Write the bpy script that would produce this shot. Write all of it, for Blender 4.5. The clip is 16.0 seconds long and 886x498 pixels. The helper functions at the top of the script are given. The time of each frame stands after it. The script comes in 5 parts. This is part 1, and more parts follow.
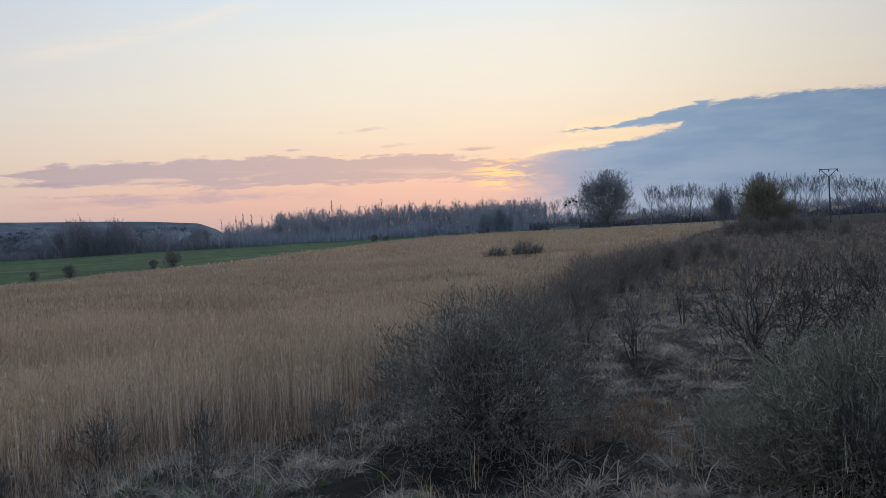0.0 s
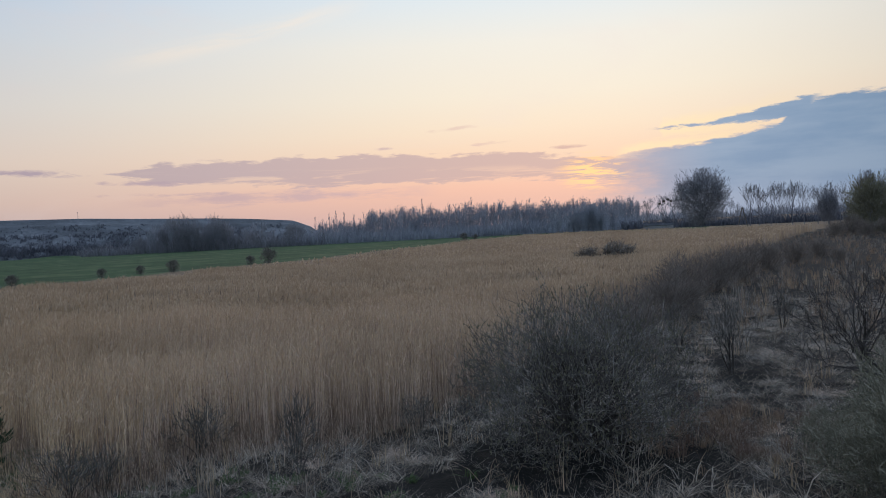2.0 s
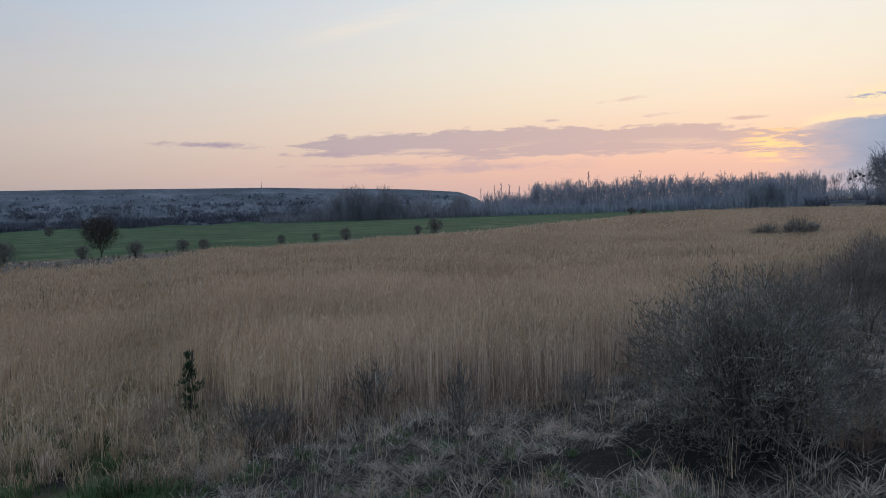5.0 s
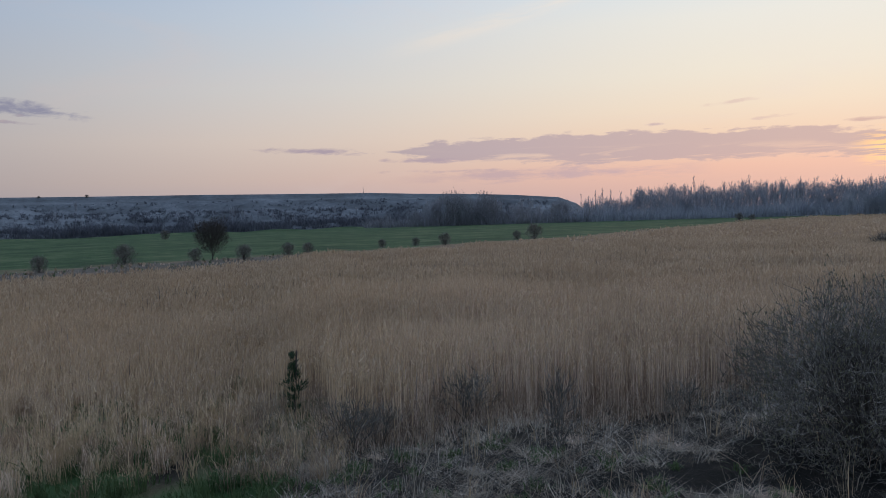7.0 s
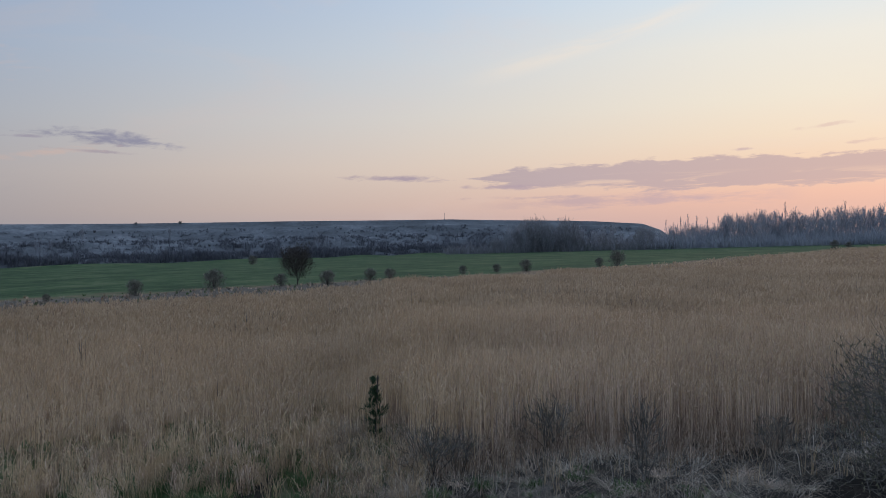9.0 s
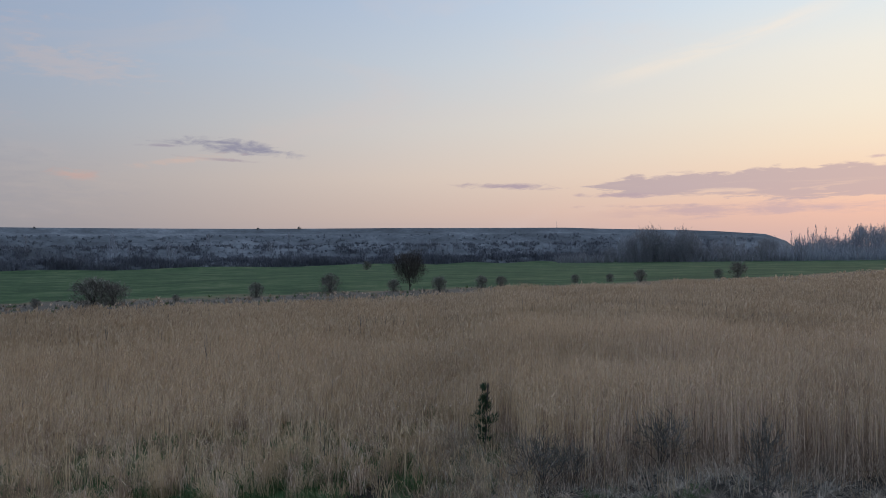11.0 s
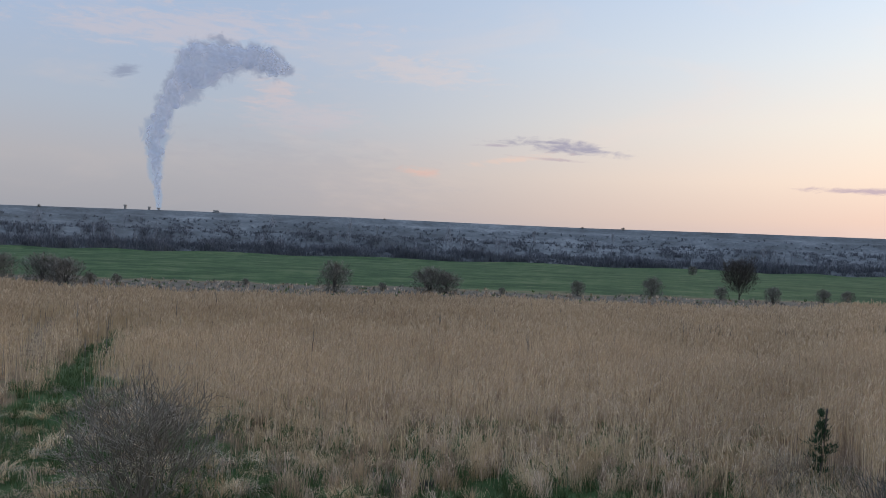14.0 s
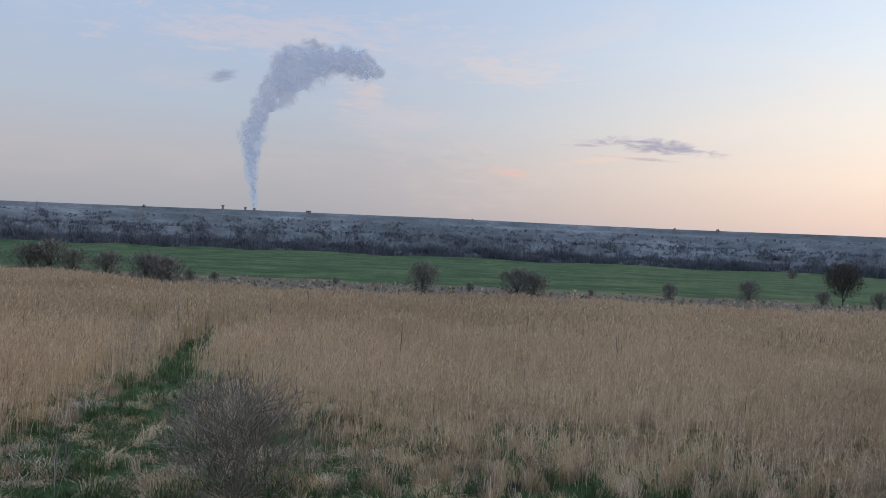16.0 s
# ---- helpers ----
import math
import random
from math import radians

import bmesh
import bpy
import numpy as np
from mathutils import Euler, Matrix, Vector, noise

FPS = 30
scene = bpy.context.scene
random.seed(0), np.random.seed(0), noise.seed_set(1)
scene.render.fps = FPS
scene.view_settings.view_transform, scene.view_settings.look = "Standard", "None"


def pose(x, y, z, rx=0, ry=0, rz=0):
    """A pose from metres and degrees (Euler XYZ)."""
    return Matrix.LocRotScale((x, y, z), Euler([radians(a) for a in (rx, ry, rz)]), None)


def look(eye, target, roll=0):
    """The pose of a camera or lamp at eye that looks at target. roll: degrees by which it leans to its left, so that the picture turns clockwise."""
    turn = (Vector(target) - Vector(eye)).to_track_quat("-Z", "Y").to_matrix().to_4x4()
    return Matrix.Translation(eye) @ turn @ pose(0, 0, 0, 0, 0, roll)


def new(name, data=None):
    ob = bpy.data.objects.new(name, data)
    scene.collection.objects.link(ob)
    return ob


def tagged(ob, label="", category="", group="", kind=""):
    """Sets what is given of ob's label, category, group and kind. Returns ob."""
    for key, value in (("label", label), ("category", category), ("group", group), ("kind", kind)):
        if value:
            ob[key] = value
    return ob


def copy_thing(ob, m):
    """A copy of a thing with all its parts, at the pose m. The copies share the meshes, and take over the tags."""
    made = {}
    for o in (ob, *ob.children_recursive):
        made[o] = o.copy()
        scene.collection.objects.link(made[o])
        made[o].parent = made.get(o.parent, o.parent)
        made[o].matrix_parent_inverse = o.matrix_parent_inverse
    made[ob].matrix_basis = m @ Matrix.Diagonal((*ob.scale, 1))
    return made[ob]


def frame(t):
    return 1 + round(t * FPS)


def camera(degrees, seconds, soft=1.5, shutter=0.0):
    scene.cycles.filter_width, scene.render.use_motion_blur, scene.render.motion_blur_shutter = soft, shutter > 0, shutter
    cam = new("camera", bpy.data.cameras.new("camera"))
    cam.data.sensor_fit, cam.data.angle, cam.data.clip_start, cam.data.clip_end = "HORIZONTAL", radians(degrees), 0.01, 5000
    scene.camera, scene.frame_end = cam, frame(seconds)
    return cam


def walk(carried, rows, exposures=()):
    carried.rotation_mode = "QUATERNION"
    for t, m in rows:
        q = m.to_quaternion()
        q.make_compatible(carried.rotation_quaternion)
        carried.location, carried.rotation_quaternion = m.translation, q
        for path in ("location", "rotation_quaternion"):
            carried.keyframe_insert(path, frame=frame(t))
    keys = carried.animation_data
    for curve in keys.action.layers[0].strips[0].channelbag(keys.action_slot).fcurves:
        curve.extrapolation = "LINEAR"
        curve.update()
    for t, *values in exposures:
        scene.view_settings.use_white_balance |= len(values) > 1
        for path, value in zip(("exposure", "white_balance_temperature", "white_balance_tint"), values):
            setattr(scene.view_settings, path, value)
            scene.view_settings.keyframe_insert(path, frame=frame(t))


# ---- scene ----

# Angles are degrees to the left of +y (azimuth); distances are metres from the eye, which stands over the origin.
EYE = Vector((0.0, 0.0, 6.0))
cam = camera(57.67, 16.0, soft=0.88)
ROWS = [  # seconds, azimuth, tilt up, lean to the right
    (0.0, 0.40, -1.75, 3.24), (0.5, 1.69, -1.67, 3.24), (1.0, 3.72, -1.63, 3.12), (1.5, 5.40, -1.56, 3.05),
    (2.0, 6.75, -1.53, 2.88), (2.5, 7.48, -1.55, 2.86), (3.0, 8.64, -1.76, 2.82), (3.5, 11.05, -2.02, 2.64),
    (4.0, 13.91, -2.55, 2.42), (6.5, 23.75, -2.69, 1.67), (7.0, 25.49, -2.40, 1.80), (7.5, 26.71, -1.86, 1.95),
    (8.0, 28.15, -1.41, 1.84), (8.5, 29.51, -0.89, 1.86), (9.0, 31.17, -0.35, 1.62), (11.5, 42.19, 0.37, 0.78),
    (12.0, 46.22, 0.39, 0.68), (12.5, 51.04, 0.43, 0.22), (13.0, 54.90, 0.37, -0.47), (13.5, 58.72, 0.23, -1.31),
    (14.0, 61.76, 0.10, -2.20), (14.5, 64.02, -0.04, -2.91), (15.0, 65.18, -0.09, -2.99), (15.5, 66.64, -0.17, -2.64),
    (16.0, 67.99, -0.12, -2.59),
]


def facing(az, tilt):
    a, e = radians(az), radians(tilt)
    return Vector((-math.sin(a) * math.cos(e), math.cos(a) * math.cos(e), math.sin(e)))


EXPOSURES = [(0.0, 0.08, 6100, 10), (4.0, 0.12, 6150, 10), (7.0, 0.02, 6000, 10), (9.0, 0.04, 6080, 10), (12.0, 0.2, 6300, 10), (14.0, 0.52, 6450, 10), (16.0, 0.62, 6450, 10)]
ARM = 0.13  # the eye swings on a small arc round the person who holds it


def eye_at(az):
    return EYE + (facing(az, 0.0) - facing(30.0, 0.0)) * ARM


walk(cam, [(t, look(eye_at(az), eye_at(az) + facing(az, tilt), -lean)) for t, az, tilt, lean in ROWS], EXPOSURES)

# ---------------------------------------------------------------- sky and sun


def lin(r, g, b):
    """Linear colour of an 8-bit display colour."""
    return tuple(((c / 255 + 0.055) / 1.055) ** 2.4 if c > 10 else c / 3294 for c in (r, g, b)) + (1.0,)


class Nodes:
    """Short hand for a node tree."""

    def __init__(self, tree):
        self.tree = tree

    def add(self, kind, **inputs):
        node = self.tree.nodes.new(kind)
        for key, value in inputs.items():
            self.feed(node.inputs[key.replace("_", " ")], value)
        return node

    def feed(self, socket, value):
        if isinstance(value, bpy.types.NodeSocket):
            self.tree.links.new(value, socket)
        else:
            socket.default_value = value

    def math(self, op, a, b=0.0, c=0.0):
        node = self.tree.nodes.new("ShaderNodeMath")
        node.operation = op
        for socket, value in zip(node.inputs, (a, b, c)):
            self.feed(socket, value)
        return node.outputs[0]

    def span(self, value, a, b, lo=0.0, hi=1.0):
        node = self.tree.nodes.new("ShaderNodeMapRange")
        node.interpolation_type = "SMOOTHSTEP"
        for socket, v in zip(node.inputs, (value, a, b, lo, hi)):
            self.feed(socket, v)
        return node.outputs[0]

    def ramp(self, value, stops):
        node = self.tree.nodes.new("ShaderNodeValToRGB")
        self.feed(node.inputs[0], value)
        e = node.color_ramp.elements
        while len(e) < len(stops):
            e.new(0.5)
        for item, (pos, colour) in zip(e, sorted(stops)):
            item.position, item.color = pos, colour
        return node.outputs[0]

    def mix(self, f, a, b, blend="MIX"):
        node = self.tree.nodes.new("ShaderNodeMix")
        node.data_type, node.blend_type = "RGBA", blend
        self.feed(node.inputs[0], f)
        self.feed(node.inputs[6], a)
        self.feed(node.inputs[7], b)
        return node.outputs[2]

    def noise(self, vector, scale, detail=4.0, rough=0.55, distort=0.0):
        node = self.tree.nodes.new("ShaderNodeTexNoise")
        if vector is not None:
            self.feed(node.inputs["Vector"], vector)
        node.inputs["Scale"].default_value, node.inputs["Detail"].default_value = scale, detail
        node.inputs["Roughness"].default_value, node.inputs["Distortion"].default_value = rough, distort
        return node.outputs[0]

    def xyz(self, x, y, z=0.0):
        node = self.tree.nodes.new("ShaderNodeCombineXYZ")
        for socket, v in zip(node.inputs, (x, y, z)):
            self.feed(socket, v)
        return node.outputs[0]

    def curve(self, value, lo, hi, points, top):
        """A value that runs through the points (azimuth, height) as value goes from lo to hi; heights up to top."""
        f = self.math("DIVIDE", self.math("SUBTRACT", value, lo), hi - lo)
        grey = self.ramp(f, [((a - lo) / (hi - lo), (h / top,) * 3 + (1,)) for a, h in points])
        return self.math("MULTIPLY", grey, top)


SUN_AZ, SUN_EL = -4.0, 3.4
world = bpy.data.worlds.new("sky")
scene.world = world
world.use_nodes = True
n = Nodes(world.node_tree)
n.tree.nodes.clear()
way = n.add("ShaderNodeTexCoord").outputs["Generated"]
sep = n.add("ShaderNodeSeparateXYZ", Vector=way)
az = n.math("DEGREES", n.math("ARCTAN2", n.math("MULTIPLY", sep.outputs[0], -1.0), sep.outputs[1]))
el = n.math("DEGREES", n.math("ARCSINE", sep.outputs[2]))
up = n.math("DIVIDE", n.math("MAXIMUM", el, 0.0), 90.0)
away = n.math("DIVIDE", n.math("ABSOLUTE", n.math("SUBTRACT", az, SUN_AZ)), 180.0)
west = n.ramp(up, [(0.0, lin(206, 172, 166)), (0.014, lin(224, 180, 164)), (0.03, lin(240, 190, 166)), (0.05, lin(245, 208, 177)), (0.075, lin(246, 222, 193)), (0.1, lin(244, 229, 205)),
                   (0.14, lin(240, 232, 216)), (0.18, lin(222, 229, 230)), (0.35, lin(200, 216, 234)), (1.0, lin(186, 206, 236))])
south = n.ramp(up, [(0.0, lin(190, 174, 180)), (0.03, lin(222, 197, 183)), (0.06, lin(234, 214, 198)), (0.1, lin(228, 221, 213)),
                    (0.15, lin(212, 219, 226)), (0.22, lin(190, 208, 232)), (0.4, lin(184, 206, 236)), (1.0, lin(186, 206, 236))])
east = n.ramp(up, [(0.0, lin(163, 167, 178)), (0.03, lin(182, 181, 187)), (0.06, lin(194, 192, 197)), (0.1, lin(190, 200, 215)),
                   (0.16, lin(184, 202, 229)), (0.3, lin(180, 200, 230)), (1.0, lin(186, 206, 236))])
sky = n.mix(n.span(away, 0.05, 0.28), west, south)
sky = n.mix(n.span(away, 0.23, 0.48), sky, east)
# thin high veils
veil = n.noise(n.xyz(n.math("MULTIPLY", az, 0.05), n.math("MULTIPLY", el, 0.16)), 1.0, 5.0, 0.6, 0.4)
sky = n.mix(n.span(veil, 0.5, 0.75, 0.0, 0.35), sky, lin(236, 216, 206))
# cirrus streak, rising to the right
drift = n.math("SUBTRACT", n.math("ADD", el, n.math("MULTIPLY", az, 0.25)), 18.6)
wisp = n.noise(n.xyz(n.math("MULTIPLY", az, 0.12), n.math("MULTIPLY", drift, 0.9)), 1.0, 5.0, 0.6, 0.8)
streak = n.math("MULTIPLY", n.span(n.math("ABSOLUTE", drift), 0.0, 1.0, 1.0, 0.0), n.math("MULTIPLY", n.span(az, 9.0, 18.0), n.span(az, 24.0, 31.0, 1.0, 0.0)))
sky = n.mix(n.math("MULTIPLY", streak, n.span(wisp, 0.35, 0.65, 0.05, 0.65)), sky, lin(247, 232, 214))
# ragged edge shared by the clouds
rag = n.noise(n.xyz(n.math("MULTIPLY", az, 0.22), n.math("MULTIPLY", el, 1.3)), 1.0, 6.0, 0.62, 0.3)
fine = n.noise(n.xyz(n.math("MULTIPLY", az, 0.8), n.math("MULTIPLY", el, 3.2)), 1.0, 4.0, 0.6, 0.2)
jag = n.math("ADD", n.math("MULTIPLY", n.math("SUBTRACT", rag, 0.5), 2.4), n.math("MULTIPLY", n.math("SUBTRACT", fine, 0.5), 0.9))
# long flat mauve band over the western horizon
band_mid = n.curve(az, -12.0, 36.0, [(-12.0, 3.6), (-6.0, 3.4), (0.0, 4.05), (11.0, 4.3), (21.0, 4.45), (36.0, 4.6)], 8.0)
band_half = n.curve(az, -12.0, 36.0, [(-12.0, 0.6), (-6.0, 0.8), (2.0, 1.05), (12.0, 1.1), (22.0, 0.95), (28.0, 0.4), (32.0, 0.0), (36.0, 0.0)], 8.0)
off = n.math("ABSOLUTE", n.math("SUBTRACT", el, band_mid))
band = n.span(n.math("ADD", n.math("SUBTRACT", band_half, off), n.math("MULTIPLY", jag, 0.7)), 0.0, 0.25)
slot = n.span(n.noise(n.xyz(n.math("MULTIPLY", az, 0.16), n.math("MULTIPLY", el, 2.0)), 1.0, 4.0, 0.6, 0.5), 0.5, 0.66)
slot = n.math("MULTIPLY", slot, n.span(n.math("SUBTRACT", el, band_mid), -0.7, 0.3, 0.9, 0.0))
band = n.math("MULTIPLY", band, n.math("SUBTRACT", 1.0, slot))
band = n.math("MULTIPLY", band, n.math("MULTIPLY", n.span(az, -12.0, -8.0), n.span(az, 28.0, 32.0, 1.0, 0.0)))
sky = n.mix(n.math("MULTIPLY", band, 0.82), sky, n.mix(n.span(away, 0.0, 0.2), lin(200, 170, 164), lin(188, 168, 172)))
# low thin second layer
low = n.span(n.math("ADD", n.math("SUBTRACT", 0.45, n.math("ABSOLUTE", n.math("SUBTRACT", el, 2.7))), n.math("MULTIPLY", jag, 0.7)), -0.1, 0.5)
low = n.math("MULTIPLY", low, n.math("MULTIPLY", n.span(az, 6.0, 12.0), n.span(az, 22.0, 30.0, 1.0, 0.0)))
sky = n.mix(n.math("MULTIPLY", low, 0.75), sky, lin(198, 170, 172))
# glow of the sun behind the cloud's broken edge
sun_off = n.math("SQRT", n.math("ADD", n.math("POWER", n.math("MULTIPLY", n.math("SUBTRACT", az, SUN_AZ), 0.55), 2.0), n.math("POWER", n.math("SUBTRACT", el, SUN_EL), 2.0)))
# slate cloud bank to the right of the sun: a lower body, and a wedge that reaches out over a bright gap
rip = n.noise(n.xyz(n.math("MULTIPLY", az, 1.4), n.math("MULTIPLY", el, 4.0)), 1.0, 5.0, 0.65, 0.4)
tear = n.math("ADD", n.math("MULTIPLY", n.math("SUBTRACT", fine, 0.5), 1.3), n.math("ADD", n.math("MULTIPLY", n.math("SUBTRACT", rag, 0.5), 1.3), n.math("MULTIPLY", n.math("SUBTRACT", rip, 0.5), 0.8)))
body_top = n.curve(az, -60.0, -3.0, [(-60.0, 5.5), (-40.0, 6.6), (-29.0, 7.05), (-23.4, 7.35), (-20.0, 7.35), (-17.4, 7.05), (-16.2, 5.8), (-12.0, 5.05), (-11.2, 4.8), (-7.6, 4.75), (-6.0, 4.5), (-4.6, 4.1), (-3.0, 3.2)], 10.0)
body_in = n.math("ADD", n.math("SUBTRACT", body_top, el), n.math("MULTIPLY", tear, 0.55))
wedge_mid = n.curve(az, -19.0, -7.0, [(-19.0, 6.9), (-16.0, 6.45), (-13.0, 6.15), (-7.0, 5.95)], 10.0)
wedge_half = n.curve(az, -19.0, -7.0, [(-19.0, 0.7), (-16.0, 0.6), (-13.0, 0.28), (-9.0, 0.1), (-7.0, 0.0)], 10.0)
wedge_in = n.math("ADD", n.math("SUBTRACT", wedge_half, n.math("ABSOLUTE", n.math("SUBTRACT", el, wedge_mid))), n.math("MULTIPLY", tear, 0.45))
wedge = n.math("MULTIPLY", n.span(wedge_in, 0.0, 0.2), n.math("MULTIPLY", n.span(az, -7.5, -9.0), n.span(az, -19.0, -18.0)))
bank = n.math("MULTIPLY", n.span(body_in, -0.05, 0.3), n.span(n.math("ADD", az, n.math("MULTIPLY", tear, 3.0)), -2.5, -9.5))
bank = n.math("MAXIMUM", bank, wedge)
glow_in = n.math("MAXIMUM", body_in, n.math("SUBTRACT", wedge_in, n.span(az, -7.5, -9.0, 3.0, 0.0)))
rim = n.math("MULTIPLY", n.math("MULTIPLY", n.span(glow_in, -0.75, -0.05), n.span(glow_in, 0.0, 0.15, 1.0, 0.0)), n.math("MULTIPLY", n.span(az, -19.0, -10.0), n.span(az, -6.8, -5.2, 1.0, 0.0)))
slate = n.mix(n.span(n.noise(n.xyz(n.math("MULTIPLY", az, 0.12), n.math("MULTIPLY", el, 0.6)), 1.0, 6.0), 0.35, 0.65), lin(128, 152, 178), lin(146, 165, 186))
slate = n.mix(n.span(el, 0.0, 3.0, 0.6, 0.0), slate, lin(154, 167, 186))
slate = n.mix(n.span(az, -13.0, -4.5, 0.0, 0.9), slate, lin(180, 168, 176))
sky = n.mix(n.math("MULTIPLY", rim, 0.6), sky, lin(255, 228, 178))
sky = n.mix(bank, sky, slate)
gap = n.noise(n.xyz(n.math("MULTIPLY", az, 0.42), n.math("MULTIPLY", el, 3.6)), 1.0, 5.0, 0.62, 0.6)
flare = n.math("MULTIPLY", n.span(sun_off, 0.4, 1.7, 1.0, 0.0), n.span(gap, 0.46, 0.58))
sky = n.mix(flare, sky, (1.15, 0.68, 0.3, 1.0))


wispy = n.noise(n.xyz(n.math("MULTIPLY", az, 0.55), n.math("MULTIPLY", el, 2.0)), 1.0, 6.0, 0.62, 0.6)


def small_cloud(sky, a, e, wide, high, tilt, colour, amount):
    """One small flat cloud centred at azimuth a and height e."""
    de = n.math("SUBTRACT", n.math("SUBTRACT", el, e), n.math("MULTIPLY", n.math("SUBTRACT", az, a), tilt))
    r = n.math("SQRT", n.math("ADD", n.math("POWER", n.math("DIVIDE", n.math("SUBTRACT", az, a), wide), 2.0), n.math("POWER", n.math("DIVIDE", de, high), 2.0)))
    body = n.span(n.math("ADD", n.math("SUBTRACT", 1.0, r), n.math("ADD", n.math("MULTIPLY", jag, 0.6), n.math("MULTIPLY", n.math("SUBTRACT", wispy, 0.5), 2.4))), 0.1, 1.0)
    return n.mix(n.math("MULTIPLY", body, amount), sky, colour)


sky = small_cloud(sky, 34.2, 4.7, 5.6, 0.3, 0.05, lin(186, 166, 174), 0.95)
sky = small_cloud(sky, 53.4, 7.5, 5.4, 0.62, 0.1, lin(166, 162, 180), 0.92)
sky = small_cloud(sky, 54.5, 6.7, 3.6, 0.16, 0.06, lin(190, 174, 182), 0.7)
sky = small_cloud(sky, 26.5, 3.9, 4.2, 0.26, 0.02, lin(192, 168, 172), 0.9)
sky = small_cloud(sky, 25.0, 3.1, 4.6, 0.22, 0.02, lin(200, 172, 172), 0.8)
sky = small_cloud(sky, 5.6, 6.9, 2.0, 0.22, -0.04, lin(226, 196, 180), 0.7)
sky = small_cloud(sky, 58.5, 7.55, 2.0, 0.15, 0.0, lin(186, 176, 188), 0.8)
sky = small_cloud(sky, 10.5, 5.75, 1.4, 0.15, 0.0, lin(206, 178, 174), 0.8)
sky = small_cloud(sky, 3.5, 5.75, 1.5, 0.18, -0.05, lin(222, 190, 176), 0.8)
sky = small_cloud(sky, -2.5, 5.2, 1.8, 0.15, 0.0, lin(206, 170, 160), 0.8)
sky = small_cloud(sky, 63.6, 5.5, 2.2, 0.55, 0.1, lin(238, 198, 184), 0.7)
sky = small_cloud(sky, 57.0, 6.6, 4.5, 0.35, -0.12, lin(240, 208, 192), 0.6)
sky = small_cloud(sky, 74.0, 10.6, 2.6, 1.5, -0.2, lin(226, 208, 208), 0.6)
sky = small_cloud(sky, 80.0, 14.2, 15.0, 2.2, -0.05, lin(220, 210, 216), 0.55)
sky = small_cloud(sky, 63.5, 12.4, 7.0, 1.5, 0.06, lin(228, 214, 212), 0.5)
sky = small_cloud(sky, 72.0, 9.0, 7.0, 1.6, 0.0, lin(216, 206, 212), 0.5)
sky = small_cloud(sky, 71.0, 5.2, 12.0, 3.4, 0.1, lin(182, 180, 190), 0.2)
# thin ragged fringe of the smoke, dissolving into the air
PLUME_RUN = [(81.3, 1.9, 0.12), (81.4, 3.2, 0.26), (81.55, 4.5, 0.42), (81.7, 5.8, 0.58), (81.7, 7.0, 0.8), (81.4, 8.0, 0.66), (81.0, 9.0, 0.7), (80.4, 10.0, 1.0), (79.6, 11.0, 1.25),
             (78.9, 11.9, 1.45), (77.8, 12.3, 1.3), (76.6, 12.5, 0.85), (75.3, 12.5, 0.95), (74.3, 12.3, 0.9), (73.4, 12.0, 0.55)]
flat = n.math("MULTIPLY", n.math("SUBTRACT", az, 78.0), 0.98)
fringe = None
for (a0, e0, w0), (a1, e1, w1) in zip(PLUME_RUN, PLUME_RUN[1:]):
    x0, x1 = (a0 - 78.0) * 0.98, (a1 - 78.0) * 0.98
    long = (x1 - x0) ** 2 + (e1 - e0) ** 2
    f = n.math("ADD", n.math("MULTIPLY", n.math("SUBTRACT", flat, x0), (x1 - x0) / long), n.math("MULTIPLY", n.math("SUBTRACT", el, e0), (e1 - e0) / long))
    f = n.math("MINIMUM", n.math("MAXIMUM", f, 0.0), 1.0)
    dx = n.math("SUBTRACT", flat, n.math("MULTIPLY_ADD", f, x1 - x0, x0))
    de = n.math("SUBTRACT", el, n.math("MULTIPLY_ADD", f, e1 - e0, e0))
    r = n.math("SQRT", n.math("ADD", n.math("MULTIPLY", dx, dx), n.math("MULTIPLY", de, de)))
    r = n.math("DIVIDE", r, n.math("MULTIPLY_ADD", f, w1 - w0, w0))
    fringe = r if fringe is None else n.math("MINIMUM", fringe, r)
curl = n.noise(n.xyz(n.math("MULTIPLY", az, 1.0), n.math("MULTIPLY", el, 1.0)), 1.0, 6.0, 0.62, 0.5)
fringe = n.math("ADD", n.math("SUBTRACT", 1.0, fringe), n.math("MULTIPLY", n.math("SUBTRACT", curl, 0.5), 2.2))
sky = n.mix(n.span(fringe, -0.35, 0.35, 0.0, 0.85), sky, n.mix(n.span(el, 5.0, 11.0), lin(160, 178, 204), lin(151, 160, 184)))
sky = small_cloud(sky, 83.8, 10.95, 1.7, 0.5, -0.28, lin(156, 166, 190), 0.85)
air = n.add("ShaderNodeTexSky")
air.sky_type, air.sun_disc = "NISHITA", False
air.sun_elevation, air.sun_rotation = radians(SUN_EL), radians(-SUN_AZ)
clear = n.add("ShaderNodeBackground", Color=air.outputs[0], Strength=0.0015)
fade = n.math("MULTIPLY", n.span(away, 0.0, 0.48, 1.02, 0.6), n.span(up, 0.2, 0.5, 1.0, 1.35))
fade = n.math("MULTIPLY", fade, n.span(az, -36.0, -6.0, 0.84, 1.0))
fade = n.math("MULTIPLY", fade, n.span(away, 0.56, 0.85, 1.0, 1.3))
shown = n.add("ShaderNodeBackground", Color=sky, Strength=n.math("MULTIPLY", fade, 0.97))
both = n.add("ShaderNodeAddShader")
